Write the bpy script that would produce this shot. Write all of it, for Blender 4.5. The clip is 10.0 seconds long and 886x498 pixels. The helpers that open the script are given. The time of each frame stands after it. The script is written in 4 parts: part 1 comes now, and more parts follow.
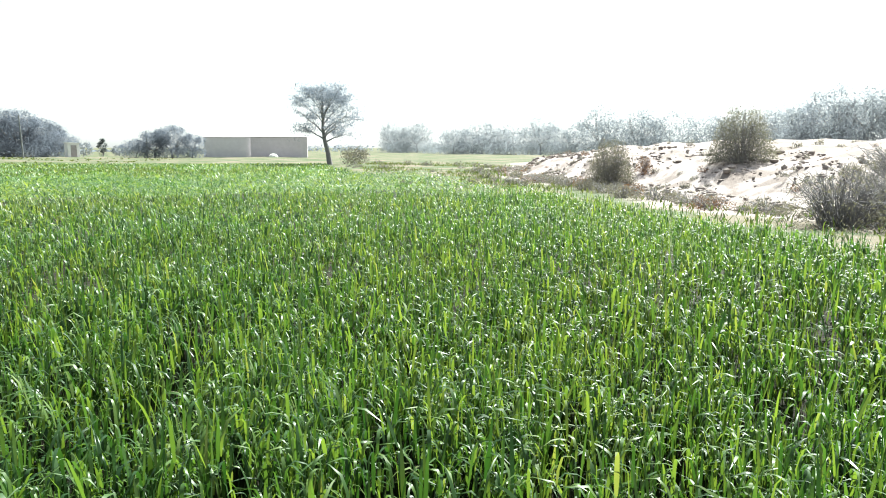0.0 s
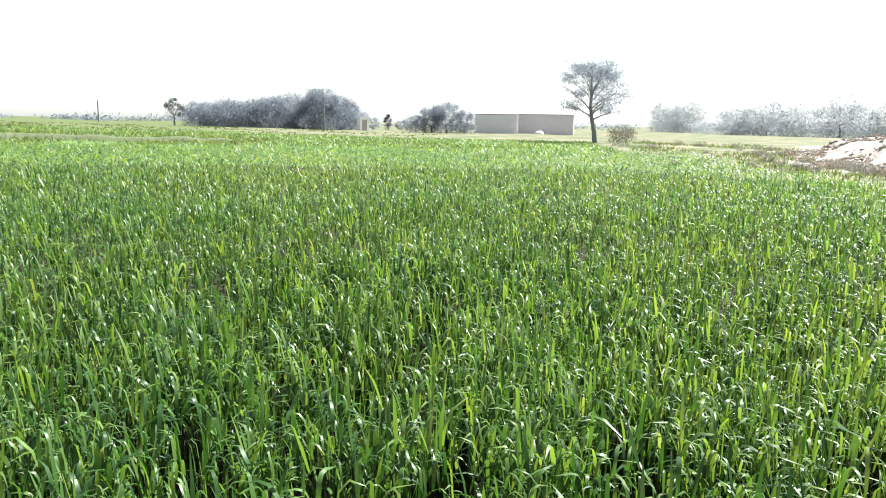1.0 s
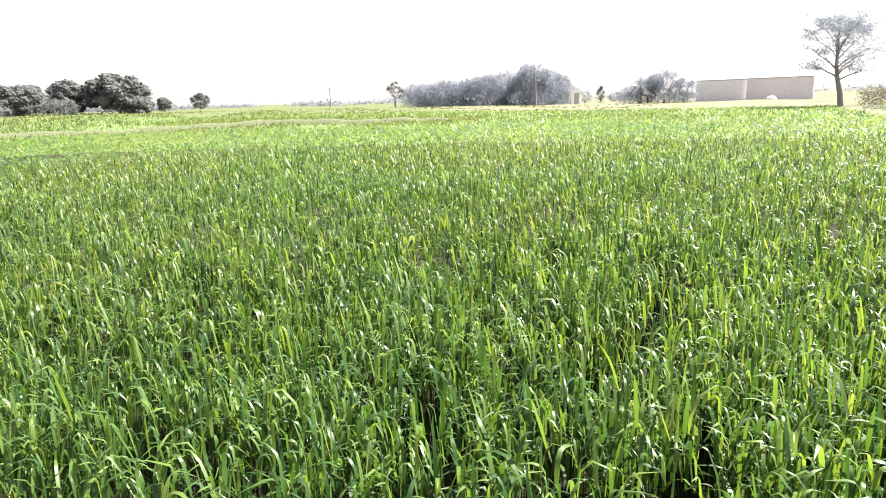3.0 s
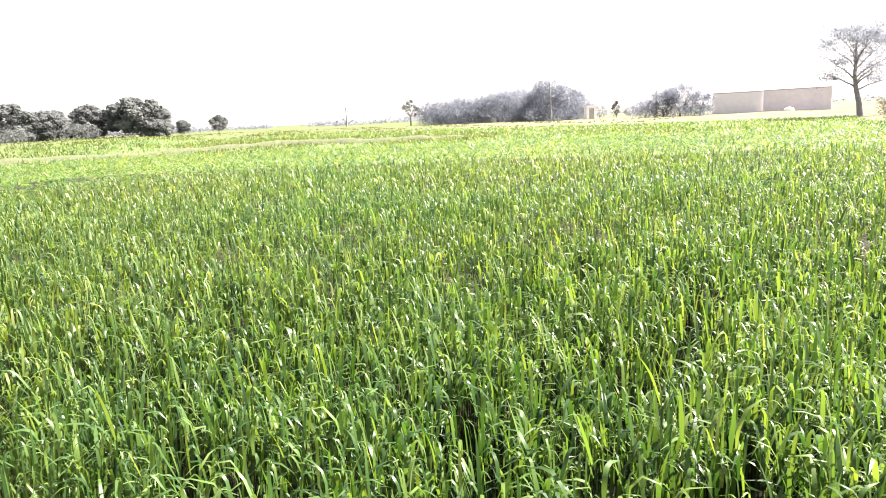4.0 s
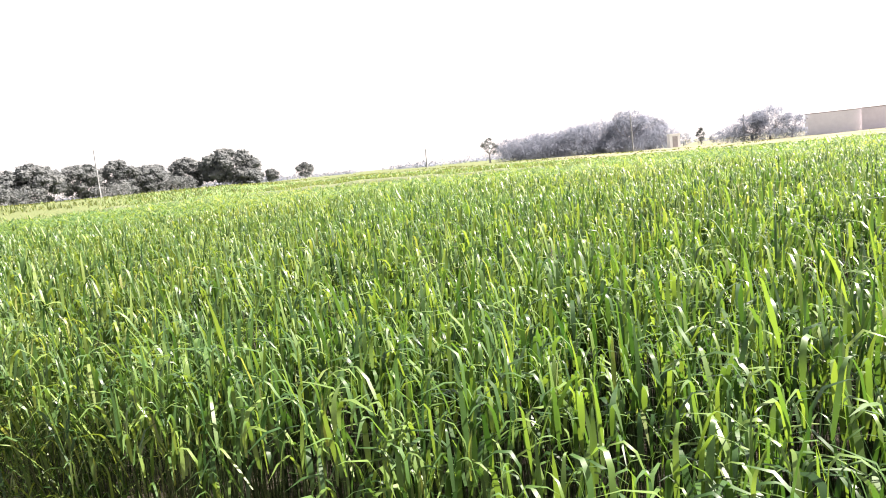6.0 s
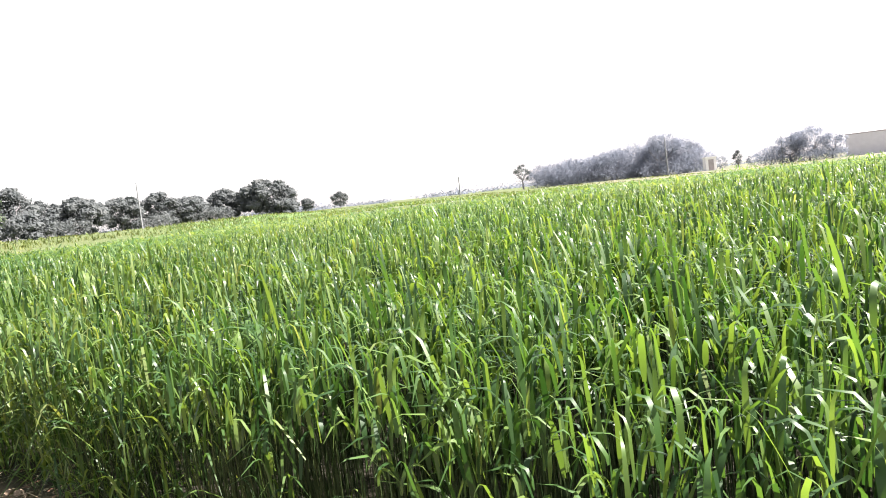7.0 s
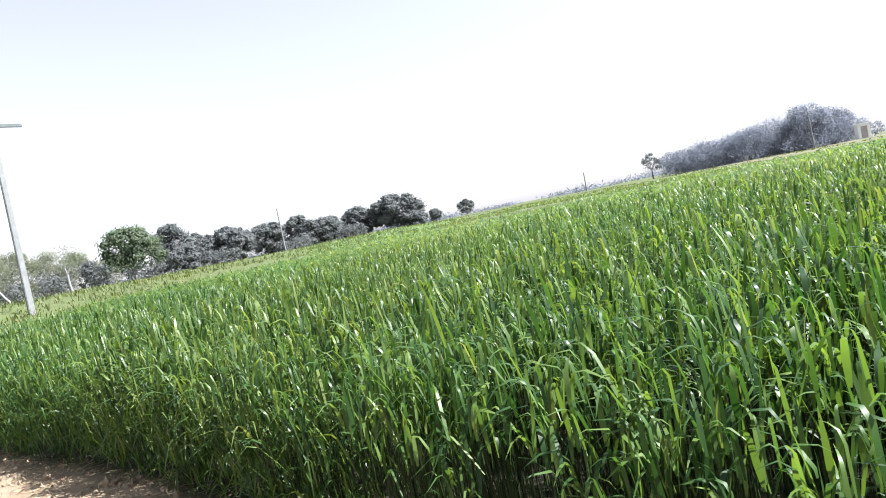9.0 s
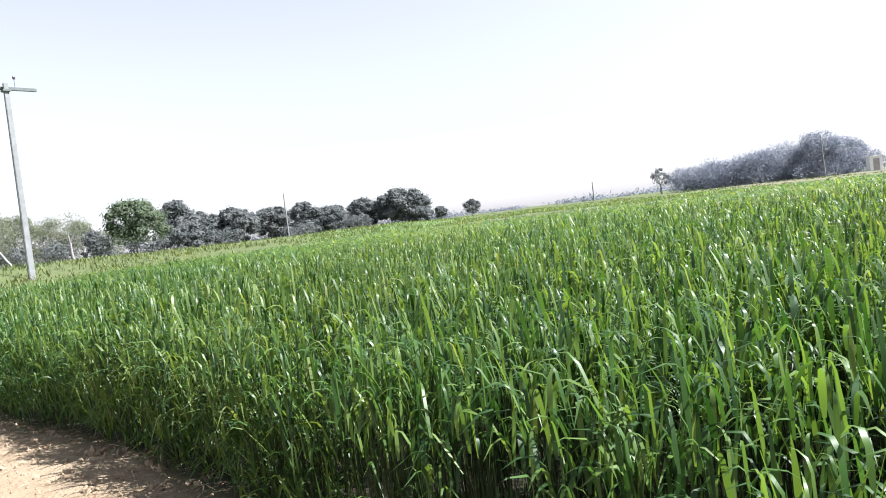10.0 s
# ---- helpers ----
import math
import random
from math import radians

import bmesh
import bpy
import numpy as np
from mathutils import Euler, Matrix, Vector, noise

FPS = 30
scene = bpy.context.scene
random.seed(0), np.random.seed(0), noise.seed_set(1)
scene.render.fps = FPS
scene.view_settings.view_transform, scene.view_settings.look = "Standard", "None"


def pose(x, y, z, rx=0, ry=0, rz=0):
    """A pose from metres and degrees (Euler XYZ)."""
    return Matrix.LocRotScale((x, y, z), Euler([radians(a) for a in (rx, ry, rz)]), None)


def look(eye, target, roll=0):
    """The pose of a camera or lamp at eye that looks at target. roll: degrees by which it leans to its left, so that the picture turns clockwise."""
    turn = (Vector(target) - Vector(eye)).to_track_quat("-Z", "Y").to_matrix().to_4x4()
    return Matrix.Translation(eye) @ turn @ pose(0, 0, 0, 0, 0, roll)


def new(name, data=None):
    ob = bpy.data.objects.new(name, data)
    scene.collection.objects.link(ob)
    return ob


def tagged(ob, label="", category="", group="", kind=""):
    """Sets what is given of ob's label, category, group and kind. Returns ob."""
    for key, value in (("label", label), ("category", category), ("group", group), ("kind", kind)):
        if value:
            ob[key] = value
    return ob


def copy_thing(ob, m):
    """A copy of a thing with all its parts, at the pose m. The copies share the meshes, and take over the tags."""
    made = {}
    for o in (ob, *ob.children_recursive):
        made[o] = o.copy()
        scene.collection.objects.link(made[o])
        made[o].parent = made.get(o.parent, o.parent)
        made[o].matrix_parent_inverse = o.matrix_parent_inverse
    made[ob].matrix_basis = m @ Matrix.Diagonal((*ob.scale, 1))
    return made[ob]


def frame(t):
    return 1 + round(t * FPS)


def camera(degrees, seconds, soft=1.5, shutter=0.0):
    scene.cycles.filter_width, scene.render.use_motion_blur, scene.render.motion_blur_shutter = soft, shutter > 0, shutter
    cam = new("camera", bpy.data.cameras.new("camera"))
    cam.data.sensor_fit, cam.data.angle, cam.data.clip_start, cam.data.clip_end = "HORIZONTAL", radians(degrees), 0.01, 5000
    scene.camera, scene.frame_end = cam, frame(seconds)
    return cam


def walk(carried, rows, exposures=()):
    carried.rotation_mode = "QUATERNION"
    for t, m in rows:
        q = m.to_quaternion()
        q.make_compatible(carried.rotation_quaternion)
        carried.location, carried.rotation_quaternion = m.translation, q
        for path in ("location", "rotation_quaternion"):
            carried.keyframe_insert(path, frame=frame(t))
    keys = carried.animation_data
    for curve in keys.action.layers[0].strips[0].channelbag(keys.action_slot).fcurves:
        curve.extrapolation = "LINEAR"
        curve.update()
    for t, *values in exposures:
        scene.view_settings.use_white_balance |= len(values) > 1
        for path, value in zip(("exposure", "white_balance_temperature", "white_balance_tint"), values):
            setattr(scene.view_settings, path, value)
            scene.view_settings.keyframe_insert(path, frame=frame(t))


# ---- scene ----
cam = camera(65.43, 10.0, soft=1.0)
PATH = [
    (0.0, look((-0.000, -0.000, 1.529), (1.545, 9.772, 0.074), 0.08)),
    (0.5, look((0.034, 0.157, 1.529), (-0.286, 10.037, 0.013), 0.05)),
    (1.0, look((0.025, 0.241, 1.505), (-2.094, 9.847, -0.292), 0.97)),
    (1.5, look((0.010, 0.266, 1.493), (-3.060, 9.540, -0.643), -0.36)),
    (2.0, look((-0.023, 0.259, 1.495), (-3.955, 9.188, -0.697), -0.81)),
    (2.5, look((-0.042, 0.260, 1.495), (-4.686, 8.837, -0.713), -1.26)),
    (2.7, look((-0.050, 0.260, 1.488), (-4.846, 8.752, -0.720), -1.40)),
    (3.8, look((-0.085, 0.239, 1.495), (-5.145, 8.660, -0.374), -2.43)),
    (4.0, look((-0.102, 0.226, 1.490), (-5.223, 8.609, -0.379), -2.87)),
    (4.5, look((-0.117, 0.191, 1.485), (-5.556, 8.386, -0.319), -3.49)),
    (5.0, look((-0.143, 0.189, 1.455), (-5.662, 8.253, -0.667), -3.33)),
    (5.5, look((-0.227, 0.242, 1.323), (-5.871, 8.190, -0.908), -5.51)),
    (5.7, look((-0.264, 0.255, 1.228), (-6.244, 8.091, -0.458), -5.55)),
    (6.8, look((-0.317, 0.228, 0.968), (-6.565, 7.988, 0.105), -6.16)),
    (7.0, look((-0.327, 0.210, 0.972), (-6.814, 7.782, 0.199), -6.51)),
    (7.5, look((-0.355, 0.194, 0.977), (-6.976, 7.654, 0.258), -7.00)),
    (8.0, look((-0.378, 0.191, 0.975), (-7.320, 7.330, 0.056), -8.59)),
    (8.5, look((-0.376, 0.165, 0.995), (-7.911, 6.701, 0.282), -10.28)),
    (9.0, look((-0.366, 0.153, 1.012), (-8.143, 6.425, 0.584), -11.72)),
    (9.5, look((-0.352, 0.138, 1.017), (-8.252, 6.257, 0.620), -10.11)),
    (10.0, look((-0.339, 0.150, 1.016), (-8.143, 6.386, 0.565), -7.11)),
]
walk(cam, PATH, [(0.0, 2.11, 6000, 1), (1.5, 2.41, 6300, 9), (2.5, 2.58, 6500, 14), (4.3, 2.97, 6800, 21), (5.5, 2.88, 6800, 24), (7.0, 2.64, 6400, 20), (8.0, 2.44, 6000, 16), (10.0, 2.12, 5900, 16)])

# ---- light: high sun in the east-north-east, hazy white sky ----
SUN_EAST, SUN_HEIGHT = 48.0, 51.0
world = bpy.data.worlds.new("sky")
scene.world = world
world.use_nodes = True
wn = world.node_tree.nodes
sky = wn.new("ShaderNodeTexSky")
sky.sky_type = "NISHITA"
sky.sun_disc = False
sky.sun_elevation = radians(SUN_HEIGHT)
sky.sun_rotation = radians(SUN_EAST)
sky.air_density, sky.dust_density, sky.ozone_density = 1.4, 0.7, 1.0
wn["Background"].inputs["Strength"].default_value = 0.046
haze = wn.new("ShaderNodeHueSaturation")
haze.inputs["Saturation"].default_value = 0.22
world.node_tree.links.new(sky.outputs[0], haze.inputs["Color"])
world.node_tree.links.new(haze.outputs[0], wn["Background"].inputs["Color"])
sun_data = bpy.data.lights.new("sun", "SUN")
sun_data.energy, sun_data.angle, sun_data.color = 5.0, radians(0.6), (1.0, 0.95, 0.86)
sun = new("sun", sun_data)
az, el = radians(SUN_EAST), radians(SUN_HEIGHT)
sun.matrix_world = look((60 * math.sin(az) * math.cos(el), 60 * math.cos(az) * math.cos(el), 60 * math.sin(el)), (0, 0, 0))


# ---- materials ----
class Nodes:
    """A small helper to write node materials."""

    def __init__(self, name):
        self.mat = bpy.data.materials.new(name)
        self.mat.use_nodes = True
        self.tree = self.mat.node_tree
        self.tree.nodes.clear()
        self.out = self.tree.nodes.new("ShaderNodeOutputMaterial")

    def add(self, kind, values=None, **props):
        node = self.tree.nodes.new(kind)
        for key, value in props.items():
            setattr(node, key, value)
        for key, value in (values or {}).items():
            if isinstance(value, bpy.types.NodeSocket):
                self.tree.links.new(value, node.inputs[key])
            else:
                node.inputs[key].default_value = value
        return node

    def noise(self, scale, detail=4.0, coords=None, rough=0.6):
        node = self.add("ShaderNodeTexNoise", {"Scale": scale, "Detail": detail, "Roughness": rough})
        if coords:
            self.tree.links.new(coords, node.inputs["Vector"])
        return node.outputs["Fac"]

    def ramp(self, fac, stops):
        node = self.add("ShaderNodeValToRGB", {"Fac": fac})
        ramp = node.color_ramp
        while len(ramp.elements) < len(stops):
            ramp.elements.new(0.5)
        for e, (p, c) in zip(ramp.elements, stops):
            e.position, e.color = p, (*c, 1)
        return node.outputs["Color"]

    def mix(self, fac, a, b, blend="MIX"):
        node = self.add("ShaderNodeMix", data_type="RGBA", blend_type=blend)
        for key, value in ((0, fac), (6, a), (7, b)):
            if isinstance(value, bpy.types.NodeSocket):
                self.tree.links.new(value, node.inputs[key])
            else:
                node.inputs[key].default_value = value if key == 0 else (*value, 1)
        return node.outputs[2]

    def bump(self, height, strength, distance):
        return self.add("ShaderNodeBump", {"Height": height, "Strength": strength, "Distance": distance}).outputs[0]

    def surface(self, colour, rough, normal=None, metal=0.0, spec=0.5):
        values = {"Base Color": colour if isinstance(colour, bpy.types.NodeSocket) else (*colour, 1), "Roughness": rough, "Metallic": metal,
                  "Specular IOR Level": spec}
        if normal:
            values["Normal"] = normal
        return self.add("ShaderNodeBsdfPrincipled", values).outputs[0]

    def done(self, shader):
        self.tree.links.new(shader, self.out.inputs["Surface"])
        return self.mat


def place(n):
    return n.add("ShaderNodeNewGeometry").outputs["Position"]


def island(n):
    return n.add("ShaderNodeNewGeometry").outputs["Random Per Island"]


def leaf_material(name, stops, rough=0.42, through_light=0.35, spec=0.5, patch=0.25, light=(1.3, 1.25, 0.6), warm=(1.15, 1.08, 0.7), far_haze=None):
    n = Nodes(name)
    colour = n.ramp(island(n), stops)
    big = n.noise(patch, 3.0, place(n))
    colour = n.mix(n.ramp(big, [(0.35, (0, 0, 0)), (0.65, (1, 1, 1))]), colour, n.mix(1.0, colour, warm, "MULTIPLY"))
    if far_haze:
        # haze and glare painted in: leaves turn paler and yellower northwards, in uneven patches
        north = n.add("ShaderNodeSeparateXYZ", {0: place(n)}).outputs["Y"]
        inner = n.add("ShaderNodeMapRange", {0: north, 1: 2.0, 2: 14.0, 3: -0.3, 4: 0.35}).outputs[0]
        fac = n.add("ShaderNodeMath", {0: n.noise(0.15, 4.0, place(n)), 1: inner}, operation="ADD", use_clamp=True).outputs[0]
        colour = n.mix(fac, colour, n.mix(1.0, colour, far_haze, "MULTIPLY"))
    a = n.surface(colour, rough, spec=spec)
    b = n.add("ShaderNodeBsdfTranslucent", {"Color": n.mix(1.0, colour, light, "MULTIPLY")}).outputs[0]
    return n.done(n.add("ShaderNodeMixShader", {0: through_light, 1: a, 2: b}).outputs[0])


M_WHEAT = leaf_material("wheat_leaf", [(0.0, (0.009, 0.035, 0.008)), (0.5, (0.029, 0.076, 0.017)), (0.97, (0.067, 0.128, 0.026)), (1.0, (0.09, 0.135, 0.045))], rough=0.45, through_light=0.36, spec=0.36, light=(2.2, 2.05, 0.85), warm=(1.35, 1.07, 1.0), far_haze=(2.0, 1.6, 2.5))
M_YOUNG = leaf_material("young_leaf", [(0.0, (0.065, 0.095, 0.06)), (0.6, (0.09, 0.12, 0.08)), (1.0, (0.12, 0.145, 0.1))], spec=0.12, rough=0.8, patch=0.4, light=(1.15, 1.2, 1.0), through_light=0.45, warm=(1.06, 1.04, 0.95))
# the shade inside the crop is put into this near-black green
M_STEM = leaf_material("shaded_wheat_stem", [(0.0, (0.01, 0.022, 0.008)), (0.85, (0.018, 0.036, 0.012)), (1.0, (0.055, 0.075, 0.032))], rough=0.55, through_light=0.05, spec=0.25)
M_GRASS = leaf_material("verge_grass", [(0.0, (0.068, 0.1, 0.042)), (0.6, (0.096, 0.13, 0.058)), (1.0, (0.14, 0.152, 0.08))], rough=0.75, spec=0.2)
# a blue-grey lift for haze is painted into this leaf colour
M_TREE = leaf_material("tree_leaf", [(0.0, (0.094, 0.106, 0.108)), (0.6, (0.118, 0.134, 0.135)), (1.0, (0.15, 0.166, 0.165))], spec=0.12, rough=0.8, patch=0.4, light=(1.15, 1.15, 1.1), through_light=0.5, warm=(1.05, 1.02, 1.0))
# distance haze is mixed into this leaf colour of the farther trees
M_GREY_HAZE = leaf_material("haze_grey_leaf", [(0.0, (0.13, 0.142, 0.175)), (0.6, (0.155, 0.168, 0.2)), (1.0, (0.18, 0.19, 0.22))], spec=0.12, rough=0.8, patch=0.4, light=(1.15, 1.2, 1.2), through_light=0.7, warm=(1.0, 1.02, 1.0))
M_OLIVE = leaf_material("olive_leaf", [(0.0, (0.1, 0.125, 0.085)), (0.6, (0.13, 0.15, 0.105)), (1.0, (0.17, 0.18, 0.13))], spec=0.12, rough=0.8, patch=0.4, light=(1.15, 1.2, 1.0), through_light=0.5, warm=(1.08, 1.03, 0.95))
# leaves paled still further, so the colour stands for thicker haze
M_PALE_HAZE = leaf_material("haze_pale_leaf", [(0.0, (0.17, 0.182, 0.215)), (0.6, (0.2, 0.212, 0.245)), (1.0, (0.235, 0.245, 0.27))], spec=0.12, rough=0.8, patch=0.4, light=(1.15, 1.2, 1.15), through_light=0.7, warm=(1.04, 1.03, 0.98))
M_SCRUB = leaf_material("dry_scrub", [(0.0, (0.125, 0.124, 0.143)), (0.6, (0.165, 0.163, 0.18)), (1.0, (0.21, 0.205, 0.216))], rough=0.8, through_light=0.3, spec=0.1, warm=(1.06, 1.04, 0.97))
M_RUSSET = leaf_material("russet_scrub", [(0.0, (0.13, 0.07, 0.05)), (1.0, (0.22, 0.13, 0.1))], rough=0.7, through_light=0.15)


def bark_material(name, a, b):
    n = Nodes(name)
    p = place(n)
    fac = n.noise(9.0, 5.0, p)
    return n.done(n.surface(n.ramp(fac, [(0.3, a), (0.7, b)]), 0.9, n.bump(fac, 0.6, 0.03)))


M_BARK = bark_material("bark", (0.115, 0.11, 0.112), (0.21, 0.2, 0.202))
M_TWIG = bark_material("dry_twig", (0.13, 0.125, 0.13), (0.23, 0.22, 0.225))


def ground_material():
    n = Nodes("ground_earth")
    p = place(n)
    zone = n.add("ShaderNodeVertexColor", layer_name="zone")
    sep = n.add("ShaderNodeSeparateColor", {0: zone.outputs["Color"]})
    fine, mid, big = n.noise(60.0, 6.0, p), n.noise(4.0, 5.0, p), n.noise(0.25, 4.0, p)
    grass = n.ramp(mid, [(0.3, (0.045, 0.065, 0.022)), (0.55, (0.065, 0.082, 0.03)), (0.75, (0.1, 0.098, 0.048))])
    bare = n.ramp(mid, [(0.3, (0.11, 0.095, 0.065)), (0.7, (0.16, 0.138, 0.1))])
    bare = n.mix(n.ramp(big, [(0.44, (0, 0, 0)), (0.52, (1, 1, 1))]), bare, n.ramp(mid, [(0.3, (0.05, 0.068, 0.03)), (0.7, (0.08, 0.094, 0.045))]))
    grass = n.mix(zone.outputs["Alpha"], grass, bare)
    young = n.add("ShaderNodeSeparateColor", {0: n.add("ShaderNodeVertexColor", layer_name="young").outputs["Color"]}).outputs[0]
    grass = n.mix(young, grass, n.ramp(mid, [(0.3, (0.06, 0.105, 0.032)), (0.7, (0.09, 0.135, 0.045))]))
    sand = n.ramp(mid, [(0.25, (0.25, 0.205, 0.19)), (0.5, (0.335, 0.29, 0.275)), (0.8, (0.4, 0.36, 0.345))])
    sand = n.mix(n.ramp(n.noise(0.9, 5.0, p), [(0.46, (0, 0, 0)), (0.56, (0.9, 0.9, 0.9))]), sand, (0.17, 0.14, 0.125))
    dirt = n.ramp(n.mix(0.5, mid, n.noise(0.8, 4.0, p)), [(0.3, (0.15, 0.115, 0.075)), (0.5, (0.22, 0.172, 0.115)), (0.7, (0.28, 0.228, 0.16))])
    dirt = n.mix(n.ramp(fine, [(0.55, (0, 0, 0)), (0.7, (0.7, 0.7, 0.7))]), dirt, (0.13, 0.085, 0.05))
    # soil painted near black, so that gaps in the wheat look deeply shaded
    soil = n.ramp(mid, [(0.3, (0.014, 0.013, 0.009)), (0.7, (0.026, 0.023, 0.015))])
    c = n.mix(sep.outputs[0], grass, sand)
    c = n.mix(sep.outputs[1], c, dirt)
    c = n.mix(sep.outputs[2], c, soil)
    h = n.add("ShaderNodeMath", {0: fine, 1: mid}, operation="ADD").outputs[0]
    return n.done(n.surface(c, 0.95, n.bump(h, 0.8, 0.02), spec=0.2))


M_GROUND = ground_material()


def plain_material(name, a, b, rough, scale=6.0, bump=0.3, depth=0.01, metal=0.0):
    n = Nodes(name)
    p = place(n)
    fac = n.noise(scale, 6.0, p)
    return n.done(n.surface(n.ramp(fac, [(0.3, a), (0.7, b)]), rough, n.bump(n.noise(scale * 8, 4.0, p), bump, depth), metal=metal))


M_CONCRETE = plain_material("pole_concrete", (0.115, 0.125, 0.125), (0.18, 0.19, 0.19), 0.8, 3.0)
M_STEEL = plain_material("painted_steel", (0.05, 0.065, 0.065), (0.09, 0.105, 0.1), 0.55, 8.0, metal=0.1)
M_PORCELAIN = plain_material("porcelain", (0.05, 0.035, 0.03), (0.09, 0.06, 0.05), 0.25, 8.0)
# plaster, brick and coping are lightened to paint in the haze before the wall
M_PLASTER = plain_material("wall_plaster", (0.56, 0.535, 0.56), (0.64, 0.615, 0.635), 0.9, 1.2)
M_BRICK = plain_material("wall_brick", (0.51, 0.465, 0.495), (0.58, 0.535, 0.565), 0.9, 1.5)
M_COPING = plain_material("coping", (0.28, 0.25, 0.25), (0.37, 0.34, 0.34), 0.9, 2.0)
M_CLOD = plain_material("clod", (0.16, 0.115, 0.07), (0.3, 0.235, 0.16), 0.95, 14.0, 0.5, 0.01)
M_RUBBLE = plain_material("rubble", (0.13, 0.11, 0.1), (0.26, 0.22, 0.2), 0.95, 3.0, 0.5, 0.02)
M_STRAW = plain_material("straw", (0.3, 0.23, 0.13), (0.48, 0.39, 0.25), 0.7, 20.0)
M_WHITEWASH = plain_material("whitewash", (0.68, 0.67, 0.66), (0.8, 0.79, 0.78), 0.9, 1.5)
M_LITTER = plain_material("dead_leaf", (0.1, 0.045, 0.025), (0.22, 0.12, 0.07), 0.8, 20.0)
M_BUND = plain_material("bund_earth", (0.035, 0.05, 0.02), (0.075, 0.085, 0.04), 0.95, 5.0, 0.5, 0.03)
M_LIME = plain_material("white_heap", (0.6, 0.58, 0.55), (0.75, 0.73, 0.7), 0.9, 3.0)


# ---- mesh helpers ----
def mesh_from(name, verts, quads, material, smooth=True):
    """A mesh from arrays of corners and of four-cornered faces."""
    verts, quads = np.asarray(verts, np.float32), np.asarray(quads, np.int32)
    me = bpy.data.meshes.new(name)
    k = quads.shape[1]
    me.vertices.add(len(verts))
    me.vertices.foreach_set("co", verts.ravel())
    me.loops.add(quads.size)
    me.loops.foreach_set("vertex_index", quads.ravel())
    me.polygons.add(len(quads))
    me.polygons.foreach_set("loop_start", np.arange(0, quads.size, k, dtype=np.int32))
    me.polygons.foreach_set("use_smooth", np.full(len(quads), smooth))
    me.update(calc_edges=True)
    me.materials.append(material)
    return me


def part(name, me, parent=None, label=""):
    ob = new(name, me)
    if parent:
        ob.parent = parent
    return tagged(ob, label)


def thing(name, x, y, z, label, category, group="", turn=0.0):
    ob = new(name)
    ob.empty_display_size = 0.2
    ob.matrix_world = pose(x, y, z, 0, 0, turn)
    return tagged(ob, label, category, group)


def join(pieces):
    """Several (verts, quads) as one."""
    vs, qs, n = [], [], 0
    for v, q in pieces:
        vs.append(v)
        qs.append(np.asarray(q) + n)
        n += len(v)
    return np.concatenate(vs), np.concatenate(qs)


def tube(points, radii, sides=6):
    """A closed tapered tube along a line of points."""
    points, radii = np.asarray(points, float), np.asarray(radii, float)
    way = np.gradient(points, axis=0)
    way /= np.linalg.norm(way, axis=1)[:, None] + 1e-9
    ref = np.where(np.abs(way[:, 2:3]) > 0.9, [[1.0, 0, 0]], [[0, 0, 1.0]])
    a = np.cross(way, ref)
    a /= np.linalg.norm(a, axis=1)[:, None]
    b = np.cross(way, a)
    t = np.linspace(0, 2 * math.pi, sides, endpoint=False)
    ring = a[:, None] * np.cos(t)[None, :, None] + b[:, None] * np.sin(t)[None, :, None]
    v = (points[:, None] + ring * radii[:, None, None]).reshape(-1, 3)
    i, j = np.meshgrid(np.arange(len(points) - 1), np.arange(sides), indexing="ij")
    k = (j + 1) % sides
    q = np.stack([i * sides + j, i * sides + k, (i + 1) * sides + k, (i + 1) * sides + j], -1).reshape(-1, 4)
    return v, q


def box(x0, x1, y0, y1, z0, z1, bevel=0.0):
    bm = bmesh.new()
    bmesh.ops.create_cube(bm, size=1.0)
    for v in bm.verts:
        v.co = ((x0 + x1) / 2 + v.co.x * (x1 - x0), (y0 + y1) / 2 + v.co.y * (y1 - y0), (z0 + z1) / 2 + v.co.z * (z1 - z0))
    if bevel:
        bmesh.ops.bevel(bm, geom=bm.edges[:], offset=bevel, segments=2, affect="EDGES")
    return bm


def bm_mesh(name, bm, material):
    me = bpy.data.meshes.new(name)
    bm.to_mesh(me)
    bm.free()
    me.materials.append(material)
    return me


def blades(base, az, length, width, th0, th1, nseg, twist=None):
    """Grass leaves: each rises from its base at th0 from upright and curls to th1 along its length."""
    n = len(base)
    s = np.linspace(0, 1, nseg + 1)
    th = th0[:, None] + (th1 - th0)[:, None] * s[None, :] ** 1.6
    step = (length / nseg)[:, None]
    mid = (th[:, 1:] + th[:, :-1]) / 2
    out = np.concatenate([np.zeros((n, 1)), np.cumsum(np.sin(mid) * step, 1)], 1)
    up = np.concatenate([np.zeros((n, 1)), np.cumsum(np.cos(mid) * step, 1)], 1)
    prof = np.clip(np.minimum(0.55 + 2.2 * s, 1.0) * (1 - s ** 3.2), 0.03, 1)
    tw = (np.zeros(n) if twist is None else twist)[:, None] * s[None, :]
    return ribbons(base, az, out, up, th, tw, width[:, None] * prof[None, :] / 2)


